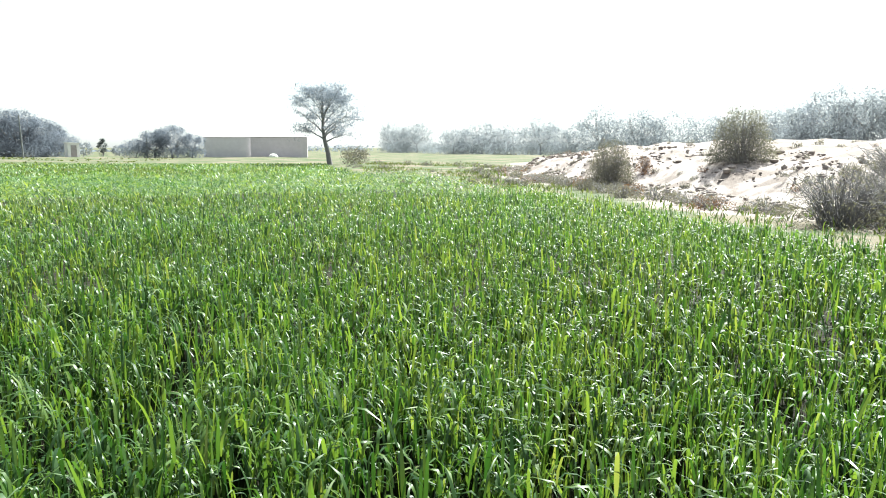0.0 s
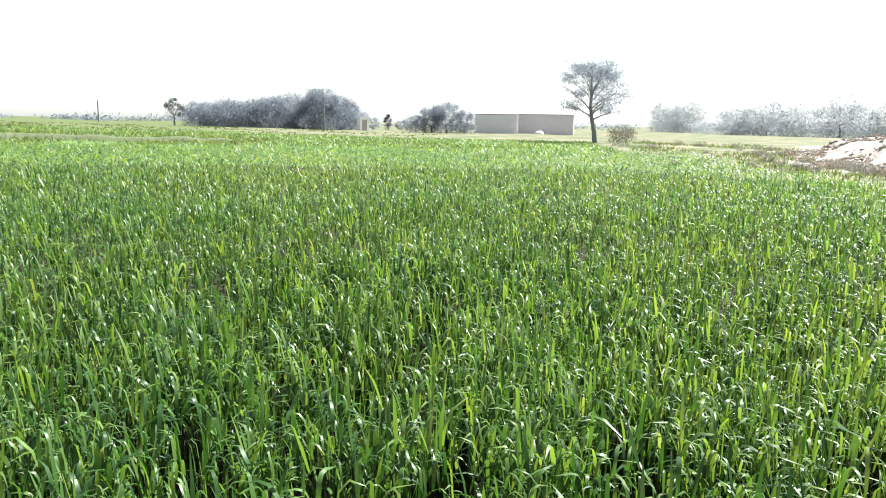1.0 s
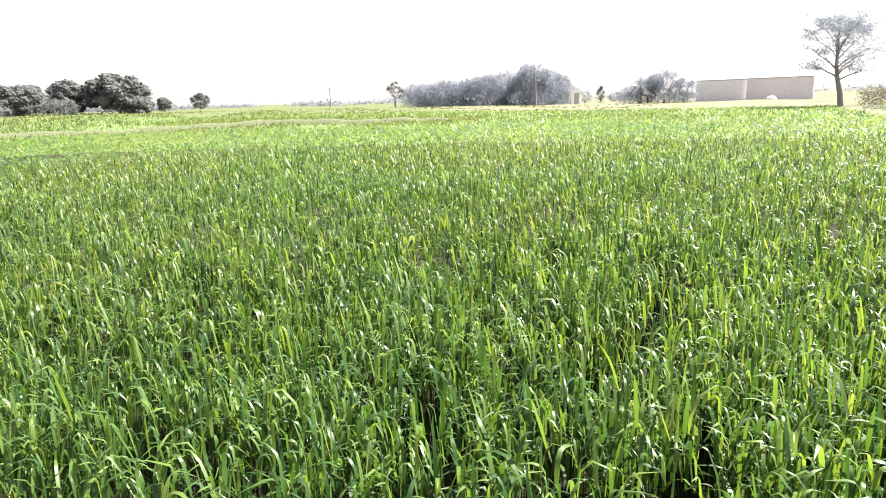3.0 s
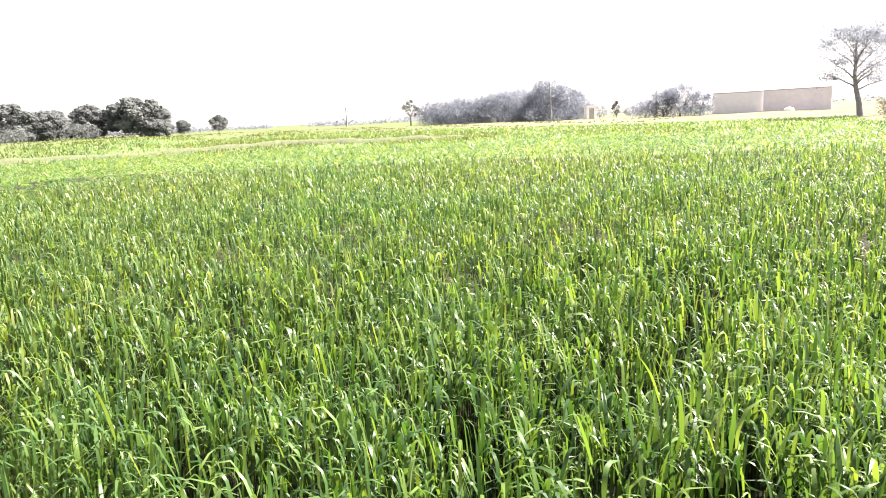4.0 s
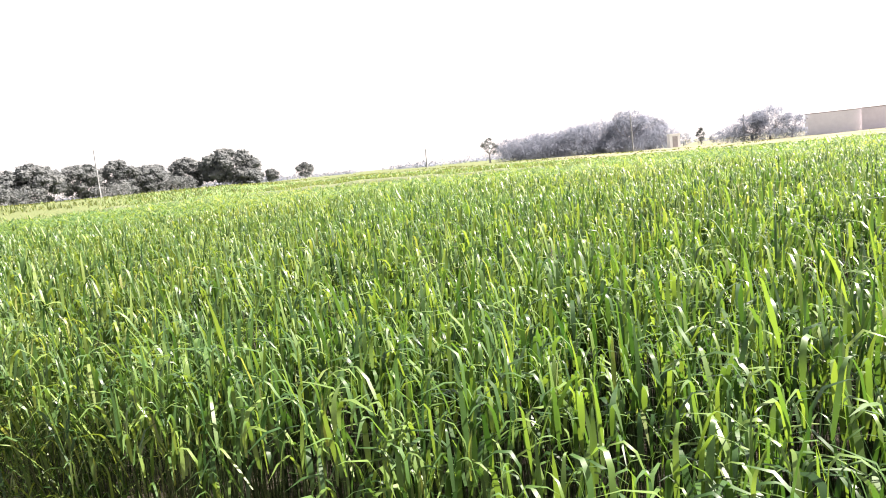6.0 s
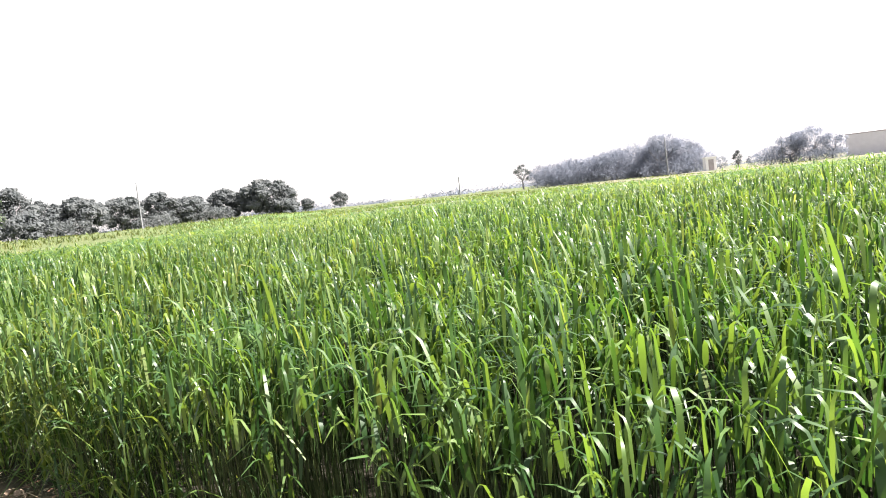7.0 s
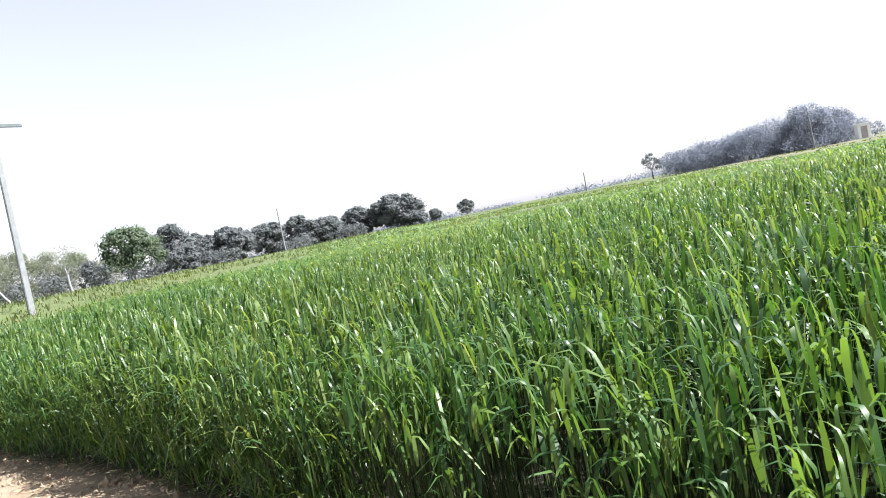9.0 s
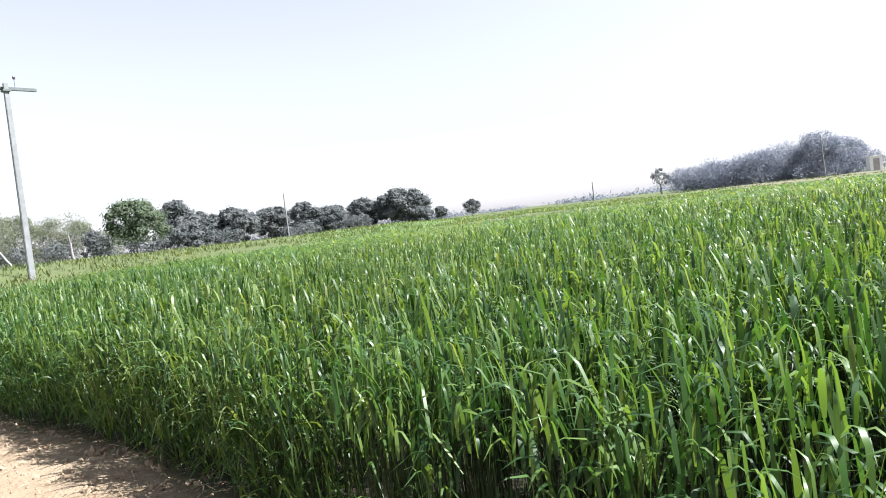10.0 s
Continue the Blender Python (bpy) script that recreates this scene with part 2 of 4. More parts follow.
def ribbons(base, az, out, up, th, tw, half):
    """Flat strips along bent lines: how far out and up each joint lies, its tilt, its twist and half its breadth."""
    n, nseg = len(base), th.shape[1] - 1
    ca, sa = np.cos(az)[:, None], np.sin(az)[:, None]
    line = np.stack([base[:, 0:1] + out * ca, base[:, 1:2] + out * sa, base[:, 2:3] + up], -1)
    side = np.stack([-sa * np.ones_like(th), ca * np.ones_like(th), np.zeros_like(th)], -1)
    face = np.stack([-np.cos(th) * ca, -np.cos(th) * sa, np.sin(th)], -1)
    sd = (side * np.cos(tw)[..., None] + face * np.sin(tw)[..., None]) * half[..., None]
    v = np.stack([line - sd, line + sd], 2).reshape(-1, 3)
    i, j = np.meshgrid(np.arange(n), np.arange(nseg), indexing="ij")
    a = (i * (nseg + 1) + j) * 2
    return v, np.stack([a, a + 1, a + 3, a + 2], -1).reshape(-1, 4)


def wheat_leaves(base, az, length, width, th0, th1, fold, bend, twist, rise, hang):
    """Wheat leaves: a straight upright blade that folds over within a short bend, its tip hanging down.
    rise and hang: how many pieces the blade has before the fold, and behind it."""
    n = len(base)
    stops = [fold[:, None] * np.linspace(0, 1, rise + 1)[None, :], (fold + bend)[:, None]]
    if hang > 0:
        stops.insert(1, (fold + bend / 2)[:, None])
    if hang > 1:
        stops.append((fold + bend)[:, None] + (1 - fold - bend)[:, None] * np.linspace(0, 1, hang)[None, 1:-1])
    s = np.concatenate([*stops, np.ones((n, 1))], 1)
    th = th0[:, None] * (1 + 0.5 * s) + (th1 - th0)[:, None] * smooth01((s - fold[:, None]) / bend[:, None])
    step = np.diff(s, axis=1) * length[:, None]
    mid = (th[:, 1:] + th[:, :-1]) / 2
    out = np.concatenate([np.zeros((n, 1)), np.cumsum(np.sin(mid) * step, 1)], 1)
    up = np.concatenate([np.zeros((n, 1)), np.cumsum(np.cos(mid) * step, 1)], 1)
    prof = np.clip(np.minimum(0.5 + 2.0 * s, 1.0) * (1 - s ** 3.0), 0.03, 1)
    return ribbons(base, az, out, up, th, twist[:, None] * s, width[:, None] * prof / 2)


def leaf_quads(centres, size, rng, droop=0.0, aspect=0.55, facing=None):
    """Small flat leaves or leaf sprays at the given centres, turned at random or roughly along facing."""
    n = len(centres)
    a = rng.normal(size=(n, 3))
    a[:, 2] -= droop
    if facing is not None:
        face = facing / (np.linalg.norm(facing, axis=1)[:, None] + 1e-6) + rng.normal(0, 0.28, (n, 3)) + [0, 0, 0.2]
        a = np.cross(face, a)
        a /= np.linalg.norm(a, axis=1)[:, None] + 1e-9
        b = np.cross(face, a)
    else:
        a /= np.linalg.norm(a, axis=1)[:, None]
        b = np.cross(a, rng.normal(size=(n, 3)))
    b /= np.linalg.norm(b, axis=1)[:, None] + 1e-9
    h = (size * rng.uniform(0.6, 1.3, n))[:, None] / 2
    v = np.stack([centres - a * h, centres + b * h * aspect, centres + a * h, centres - b * h * aspect], 1).reshape(-1, 3)
    return v, np.arange(4 * n).reshape(n, 4)


def smooth01(u):
    u = np.clip(u, 0, 1)
    return u * u * (3 - 2 * u)


def waves(x, y, k, seed):
    """Soft uneven relief between about -1 and 1."""
    r = np.random.default_rng(seed)
    z = 0
    for _ in range(6):
        a, p, f = r.uniform(0, 6.28), r.uniform(0, 6.28), k * r.uniform(0.5, 1.8)
        z = z + np.sin(f * (x * math.cos(a) + y * math.sin(a)) + p)
    return z / 3.2


# ---- lie of the land ----
def south_edge(x):
    return np.interp(x, [-30, -18, -6.2, -5.45, -4.9, -4.2, -3.3, 0, 5], [1.0, -3.0, 0.6, 0.76, 0.9, 1.04, 1.1, 1.15, 1.25])


def east_edge(y):
    return np.interp(y, [0, 5.3, 9.3, 13.1, 17.7, 24.6, 31, 45, 62], [4.8, 4.8, 4.9, 4.5, 3.8, 3.0, 1.3, 0.4, -1.2])


def north_edge(x):
    return np.interp(x, [-34, -31, -24, -15, -5, 5], [23, 26, 35, 38, 35, 31])


def west_edge(y):
    return np.interp(y, [0, 2.3, 4.7, 9.7, 14.2, 22, 28, 60], [-16, -18, -23.4, -31.5, -33.5, -33, -32, -32])


def in_field(x, y, inset=0.0):
    """How far inside the crop a spot lies, in metres (below 0 outside)."""
    return np.minimum(np.minimum(y - south_edge(x), east_edge(y) - x), np.minimum(north_edge(x) - y, x - west_edge(y))) - inset


def in_crop(x, y):
    """How far inside the tall wheat a spot lies; the rest of the field is a short young crop."""
    north = np.interp(x, [-34, -28, -22, -15, -8, 0, 5], [11.5, 13.5, 16.5, 20.0, 22.8, 24.5, 25.5])
    west = np.interp(y, [0, 2.3, 4.7, 7.0, 10.0, 16.0], [-16, -18, -21.5, -23.5, -24.5, -24.0])
    return np.minimum(in_field(x, y), np.minimum(north - y + 0.5 * waves(x, y, 0.5, 23), x - west))


def bank_rise(x, y):
    foot = np.interp(y, [-30, 5, 13, 17, 26, 38, 50, 66, 95], [14, 11, 10.2, 9.3, 9.3, 9.0, 12, 18, 40])
    u = (x - foot) / 9.0
    crest = np.interp(y, [-40, 0, 30, 45, 65, 100], [1.95, 1.95, 1.75, 1.5, 1.0, 0.0])
    rough = 0.16 * waves(x, y, 1.1, 5) + 0.1 * waves(x, y, 2.8, 6)
    lip = 0.32 * smooth01((u - 0.22 - 0.05 * waves(x, y, 0.8, 8)) / 0.14)
    z = crest * (0.75 * smooth01(u) + lip * 0.8) + rough * smooth01(u * 3) * smooth01((3.5 - u))
    return np.where(u > 0, z, 0), u


def land(x, y):
    x, y = np.asarray(x, float), np.asarray(y, float)
    z, u = bank_rise(x, y)
    d = -in_field(x, y)
    turn = np.degrees(np.arctan2(-x, np.maximum(y, 0.1)))
    high = np.interp(turn, [18, 30, 41, 48, 55, 67, 84], [0.0, 0.3, 0.5, 0.55, 0.95, 1.0, 1.2])
    bund = high * smooth01(d / 15.0) * smooth01((-4 - x) / 12)
    far = smooth01((np.hypot(x, y) - 18) / 40)
    z = z + bund + 0.06 * waves(x, y, 0.35, 3) * far
    south = smooth01((south_edge(x) - y) / 0.35)
    z = z + south * (0.02 * waves(x, y, 2.0, 11) + 0.012 * waves(x, y, 9.0, 12))
    return z


# ---- the ground, one sheet to the horizon ----
def build_ground():
    u = np.linspace(-7.2, 7.2, 255)
    gx, gy = np.meshgrid(3.0 * np.sinh(u), 3.0 * np.sinh(u) + 2.0, indexing="ij")
    z = land(gx, gy)
    n = len(u)
    i, j = np.meshgrid(np.arange(n - 1), np.arange(n - 1), indexing="ij")
    a = i * n + j
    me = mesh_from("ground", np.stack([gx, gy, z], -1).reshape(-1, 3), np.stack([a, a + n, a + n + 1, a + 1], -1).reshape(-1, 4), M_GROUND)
    _, ub = bank_rise(gx, gy)
    d = in_crop(gx, gy)
    sand = smooth01((ub + 0.12 + 0.06 * waves(gx, gy, 0.6, 72)) * 6) * smooth01((100 - gy) / 30) * smooth01((gy + 8) / 4)
    # path ends early behind the camera; unseen grass there cuts bounced light
    path = smooth01((south_edge(gx) + 0.1 - gy) / 0.2) * (1 - sand) * smooth01((gy - south_edge(gx) + 2.9 + 0.2 * waves(gx, gy, 1.5, 61)) / 0.4)
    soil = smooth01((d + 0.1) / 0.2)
    dry = smooth01((34 - np.degrees(np.arctan2(-gx, np.maximum(gy, 0.1)))) / 9) * smooth01((gy - 2) / 4) * np.maximum(smooth01((gy - 66 - 2 * waves(gx, gy, 0.3, 71)) / 5), smooth01((gx - east_edge(np.minimum(gy, 62)) - 0.4) / 1.5))
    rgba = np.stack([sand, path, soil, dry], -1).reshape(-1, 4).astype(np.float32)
    turn = np.degrees(np.arctan2(-gx, np.maximum(gy, 0.1)))
    young = smooth01((60 + 2 * waves(gx, gy, 0.2, 74) - np.hypot(gx, gy)) / 8) * smooth01((66 - turn) / 8) * smooth01((east_edge(np.minimum(gy, 62)) - gx) / 1.5) * smooth01((gy - 3) / 2) * (1 - soil)
    more = me.color_attributes.new("young", "FLOAT_COLOR", "POINT")
    more.data.foreach_set("color", np.stack([young] * 4, -1).astype(np.float32).ravel())
    layer = me.color_attributes.new("zone", "FLOAT_COLOR", "POINT")
    layer.data.foreach_set("color", rgba.ravel())
    return tagged(new("ground", me), "dry pale earth and sand around a green field", "ground", kind="structure")


build_ground()


# ---- the crop ----
def spots(rng, x0, x1, y0, y1, per_m2, near, far, bunch=14):
    """Uneven spots inside the field, between two distances from the origin, where the camera stands."""
    n = int((x1 - x0) * (y1 - y0) * per_m2 / bunch)
    x, y = np.repeat(rng.uniform(x0, x1, n), bunch), np.repeat(rng.uniform(y0, y1, n), bunch)
    n = len(x)
    x, y = x + rng.normal(0, 0.032, n), y + rng.normal(0, 0.032, n)
    r = np.hypot(x, y)
    d = in_crop(x, y) + 0.05 * waves(x, y, 5.0, 21)
    keep = (d > 0.0) & (r >= near) & (r < far)
    return x[keep], y[keep], d[keep]


def crop_height(x, y):
    return 0.68 * (1 + 0.05 * waves(x, y, 0.9, 31) + 0.05 * waves(x, y, 3.0, 32))


def build_crop():
    rng = np.random.default_rng(4)
    pieces, stems = [], []
    # nearest and farthest reach from the camera's spot, tillers a square metre and a bunch, leaves a tiller, pieces
    # below and behind the fold, breadth
    bands = [(0.0, 3.2, 1080, 14, (1.0, 0.85), 2, 2, 0.96), (3.2, 5.0, 740, 12, (1.0, 1.0, 0.2), 2, 2, 1.12), (5.0, 8.0, 450, 7, (1.0, 1.0, 0.1), 1, 2, 1.45), (8.0, 14.0, 265, 3, (1.0, 0.8), 1, 1, 1.65),
             (14.0, 30.0, 80, 1, (1.0, 0.6), 1, 0, 3.0)]
    for near, far, dens, bunch, leaves, rise, hang, wide in bands:
        x, y, d = spots(rng, max(-45, -far), 4.9, -4 if far > 9 else -1.5, min(far, 61), dens, near, far, bunch)
        n = len(x)
        z = land(x, y)
        tall = crop_height(x, y) * rng.normal(1, 0.07, n) * np.repeat(rng.normal(1, 0.05, n // 6 + 1), 6)[:n] * (0.92 + 0.08 * smooth01(d / 0.3))
        lean = rng.normal(0, 0.1, n) + 0.08 * np.exp(-np.maximum(d, 0) / 0.12)
        lean_az = np.where(d < 0.25, -1.57 + rng.normal(0, 0.7, n), rng.uniform(0, 6.28, n))
        for k, share in enumerate(leaves):
            some = np.flatnonzero(rng.random(n) < (share if k < 2 else share * smooth01((d - 0.2) / 0.5)))
            m = len(some)
            hz = tall[some] * (0.82, 0.74, 0.65)[k] * rng.uniform(0.88, 1.1, m)
            off = lean[some] * hz
            base = np.stack([x[some] + np.cos(lean_az[some]) * off + rng.normal(0, 0.004, m), y[some] + np.sin(lean_az[some]) * off + rng.normal(0, 0.004, m), z[some] + hz], -1)
            length = 0.72 * rng.uniform(0.14, 0.27, m) * (1.0 if k < 2 else 0.85)
            # leaves far from the camera lie flatter, to look smooth and bright in its view
            flat = near > 7
            th0 = np.abs(rng.normal(1.0 if near > 13 else 0.3 if flat else 0.13, 0.14, m))
            if near > 13:
                base[:, 2] += 0.05
            bent = rng.random(m) < 0.82
            th1 = np.where(bent, rng.uniform(1.4, 2.1 if flat else 2.5, m), rng.uniform(0.1, 0.6, m))
            fold = np.where(rng.random(m) < (0.15 if flat else 0.5), rng.uniform(0.5, 0.8, m), rng.uniform(0.15, 0.45, m))
            width = rng.uniform(0.0065, 0.0145, m) * wide * (0.85 if 4 < near < 13 else 1.0) * (1.0 if k < 2 else 0.8)
            pieces.append(wheat_leaves(base, rng.uniform(0, 6.28, m), length, width, th0, th1, fold, (1 - fold) * rng.uniform(0.4, 0.9, m), rng.normal(0, 0.4, m), rise, hang))
        if near < 6:
            edge = (d < 0.6) | (near < 4)
            x, y, z, tall, lean, lean_az = x[edge], y[edge], z[edge], tall[edge], lean[edge], lean_az[edge]
            n = len(x)
            thin = rng.uniform(0.003, 0.0048, n) * wide
            for turn in ((0.0, 1.57) if near == 0 else (0.8,)):
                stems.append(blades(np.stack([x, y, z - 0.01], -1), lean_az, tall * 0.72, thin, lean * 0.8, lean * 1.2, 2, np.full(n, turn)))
    # low grass at the foot of the crop, and a few loose leaves hanging out over the path
    for low, high, reach, dens, deep, east in ((0.01, 0.2, 0.22, 300, 0.2, 4.4), (0.15, 0.42, 0.24, 120, 0.22, 4.4), (0.36, 0.56, 0.24, 60, 0.25, 4.4), (0.01, 0.3, 0.24, 1300, 0.4, -2.4), (0.2, 0.52, 0.24, 1500, 0.5, -2.4)):
        x, y, d = spots(rng, -12, east, -2.5, 2.0, dens, 0.0, 13.0, 5)
        x, y, d = x[d < deep], y[d < deep], d[d < deep]
        n = len(x)
        hz = rng.uniform(low, high, n)
        base = np.stack([x, y - 0.1 * hz - 0.04, land(x, y) + hz], -1)
        pieces.append(wheat_leaves(base, -1.57 + rng.normal(0, 1.4, n), reach * rng.uniform(0.6, 1.2, n), rng.uniform(0.006, 0.012, n), np.abs(rng.normal(0.3, 0.25, n)), rng.uniform(1.3, 2.6, n),
                                   rng.uniform(0.3, 0.7, n), rng.uniform(0.1, 0.28, n), rng.normal(0, 0.6, n), 2, 2))
    v, q = join(pieces)
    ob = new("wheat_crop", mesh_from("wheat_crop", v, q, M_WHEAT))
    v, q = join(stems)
    tagged(new("wheat_stems", mesh_from("wheat_stems", v, q, M_STEM)), "thin wheat stems standing close together, shade put into their dark colour", "stems", kind="stuff")
    return tagged(ob, "dense knee-high green wheat with upright leaves and folded tips", "wheat", kind="stuff")


build_crop()


# ---- weeds and short grass beyond the crop ----
def build_verge():
    rng = np.random.default_rng(9)
    pieces = []
    for x0, x1, y0, y1, count, tall, wide, rule in (
        (-62, -21, -2, 46, 15000, 0.26, 0.055, "west"),
        (-45, -2, 30, 52, 4500, 0.18, 0.06, "west"),
        (2, 15, 8, 68, 4500, 0.2, 0.05, "east"),
        (-110, -45, 5, 60, 3500, 0.16, 0.16, "plain"),
        (-110, -20, 45, 100, 3000, 0.14, 0.2, "plain"),
    ):
        x, y = rng.uniform(x0, x1, count), rng.uniform(y0, y1, count)
        d = -in_field(x, y)
        _, u = bank_rise(x, y)
        patch = waves(x, y, 0.5, 44) + rng.normal(0, 0.25, count)
        keep = (d > 0.1) & (u < 0.05) & (patch > (-0.5 if rule == "west" else 0.1)) & (y > south_edge(x) - 2)
        if rule == "west":
            keep &= d < 14
        x, y = x[keep], y[keep]
        for k in range(3):
            n = len(x)
            base = np.stack([x + rng.normal(0, 0.08, n), y + rng.normal(0, 0.08, n), land(x, y) - 0.02], -1)
            pieces.append(blades(base, rng.uniform(0, 6.28, n), tall * rng.uniform(0.5, 1.5, n), wide * rng.uniform(0.6, 1.3, n),
                                 np.abs(rng.normal(0.3, 0.2, n)), rng.uniform(0.5, 1.6, n), 2))
    v, q = join(pieces)
    return tagged(new("verge_grass", mesh_from("verge_grass", v, q, M_GRASS)), "dry yellow-green weeds and grass round the field", "grass", kind="stuff")


build_verge()


def build_young_crop():
    """Short green crop between the wheat and the far plain."""
    rng = np.random.default_rng(19)
    n = 17000
    x, y = rng.uniform(-46, 1.5, n), rng.uniform(9, 66, n)
    turn = np.degrees(np.arctan2(-x, y))
    keep = (in_crop(x, y) < -0.3) & (x < east_edge(np.minimum(y, 62)) + 0.6) & (turn < 62) & (np.hypot(x, y) < 68)
    x, y = x[keep], y[keep]
    n = len(x)
    pieces = []
    for _ in range(3):
        base = np.stack([x + rng.normal(0, 0.1, n), y + rng.normal(0, 0.1, n), land(x, y) - 0.02], -1)
        pieces.append(blades(base, rng.uniform(0, 6.28, n), rng.uniform(0.12, 0.28, n), rng.uniform(0.04, 0.08, n), np.abs(rng.normal(0.3, 0.2, n)), rng.uniform(0.8, 1.9, n), 2))
    v, q = join(pieces)
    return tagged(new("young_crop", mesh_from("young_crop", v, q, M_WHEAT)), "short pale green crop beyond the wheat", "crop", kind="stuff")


build_young_crop()


# ---- trees ----
def limbs(rng, start, height, spread, count, thick):
    """The pieces of a trunk with forked limbs."""
    pieces = []
    fork = np.array(start)
    t = np.linspace(0, 1, 7)[:, None]
    line = np.array([0, 0, -0.1]) * (1 - t) + fork * t + np.sin(t * 5) * 0.03 * height * rng.normal(size=3) * [1, 1, 0] * 0.4
    r = thick * (1.35 - 0.55 * t[:, 0])
    r[0] *= 1.3
    pieces.append(tube(line, r, 8))
    for k in range(count):
        a = 6.28 * k / count + rng.normal(0, 0.3)
        reach = spread * rng.uniform(0.45, 0.95)
        tip = fork + [math.cos(a) * reach, math.sin(a) * reach, (height - fork[2]) * rng.uniform(0.35, 0.95)]
        s = np.linspace(0, 1, 6)[:, None]
        bow = np.array([math.cos(a), math.sin(a), -0.6]) * spread * 0.12
        limb = line[-1] * (1 - s) + tip * s + np.sin(s * math.pi) * bow + rng.normal(0, 0.03 * spread, (6, 3)) * np.sin(s * math.pi)
        pieces.append(tube(limb, thick * (0.55 - 0.45 * s[:, 0]), 6))
        for _ in range(3):
            m = rng.integers(2, 5)
            b = limb[m] + rng.normal(0, 1, 3) * spread * [0.28, 0.28, 0.2] + [0, 0, 0.12 * height]
            mid = (limb[m] + b) / 2 + rng.normal(0, 0.04 * spread, 3)
            pieces.append(tube([limb[m], mid, b], [thick * 0.25, thick * 0.15, thick * 0.05], 5))
    return pieces


def lump_mesh():
    """A coarse closed lump of four-cornered faces, for the dense middle of a leaf clump."""
    bm = bmesh.new()
    bmesh.ops.create_cube(bm, size=2.0)
    bmesh.ops.subdivide_edges(bm, edges=bm.edges[:], cuts=3, use_grid_fill=True)
    bm.verts.index_update()
    pts = np.array([v.co.normalized()[:] for v in bm.verts])
    faces = np.array([[v.index for v in f.verts] for f in bm.faces])
    bm.free()
    return pts, faces


LUMP, LUMP_FACES = lump_mesh()


def make_tree(name, x, y, height, half, label, category="tree", leaf=None, seed=1, trunk=0.22, clumps=34, depth=2.2, leaf_size=0.24, group="", low=0.12, solid=0.0, slim=0.6, even=0.25, bark=None):
    """A broad tree: trunk and limbs, and a crown of many leaf sprays gathered in uneven clumps.
    depth: how many leaves lie behind one another on average, so how little sky shows through the crown.
    solid: how much of each clump is a dense leafy mass; slim: the breadth of a leaf spray to its length;
    even: the share of leaves spread evenly through the crown."""
    rng = np.random.default_rng(seed)
    top = thing(name, x, y, float(land(x, y)), label, category, group)
    bottom = height * low
    pieces = limbs(rng, (rng.normal(0, 0.1), rng.normal(0, 0.1), height * trunk), height * 0.86, half * 0.8, 6, (0.016 if bark else 0.028) * height)
    v, q = join(pieces)
    part("trunk", mesh_from("trunk", v, q, bark or M_BARK), top)
    w = rng.normal(size=(clumps, 3))
    w /= np.linalg.norm(w, axis=1)[:, None]
    r = rng.uniform(0.45, 1.0, clumps) ** 0.35
    mid, tall = (height + bottom) / 2, (height - bottom) / 2
    w[:, 2] = np.where(rng.random(clumps) < 0.3, np.abs(w[:, 2]), w[:, 2])
    c = w * r[:, None] * [half * 0.82, half * 0.82, tall * 0.84]
    flare = 1 - 0.12 * smooth01(c[:, 2] / tall)
    ring, reach = rng.uniform(0, 6.28, clumps), np.sqrt(rng.uniform(0.05, 1, clumps))
    under = np.stack([np.cos(ring) * reach * half, np.sin(ring) * reach * half], -1) * 0.8
    c[:, :2] = np.where((w[:, 2] < 0)[:, None], under, c[:, :2] * flare[:, None])
    c[:, 2] += mid
    size = rng.uniform(0.2, 0.36, clumps) * half + 0.1
    count = depth * math.pi * half * tall / (0.235 * leaf_size ** 2 * slim)
    each = max(4, int((1 - even) * count / clumps))
    ball = rng.normal(size=(clumps * each, 3))
    ball *= (rng.uniform(0.0, 1.0, len(ball)) ** 0.33 / np.linalg.norm(ball, axis=1))[:, None]
    pts = np.repeat(c, each, 0) + ball * np.repeat(size, each)[:, None] * [1, 1, 0.8]
    inner = int(even * count)
    turn, reach = rng.uniform(0, 6.28, inner), np.sqrt(rng.uniform(0, 1, inner)) * 0.9
    dome = bottom + (height * 0.93 - bottom) * (1 - 0.5 * reach ** 2.5)
    core = np.stack([np.cos(turn) * reach * half, np.sin(turn) * reach * half, bottom + (dome - bottom) * rng.uniform(0, 1, inner)], -1)
    fill = core - [0, 0, mid]
    pts, face = np.concatenate([pts, core]), np.concatenate([ball, fill])
    keep = pts[:, 2] > bottom * 0.5
    v, q = leaf_quads(pts[keep], leaf_size, rng, 0.3, slim, face[keep])
    if solid:
        lump = LUMP[None] * (1 + 0.2 * rng.normal(size=(clumps, len(LUMP), 1))) * (size * solid)[:, None, None] * [1, 1, 0.8] + c[:, None]
        lump[..., 2] = np.maximum(lump[..., 2], 0.02)
        v, q = join([(v, q), (lump.reshape(-1, 3), (LUMP_FACES[None] + (np.arange(clumps) * len(LUMP))[:, None, None]).reshape(-1, 4))])
    part("crown", mesh_from("crown", v, q, leaf or M_TREE, False), top)
    return top


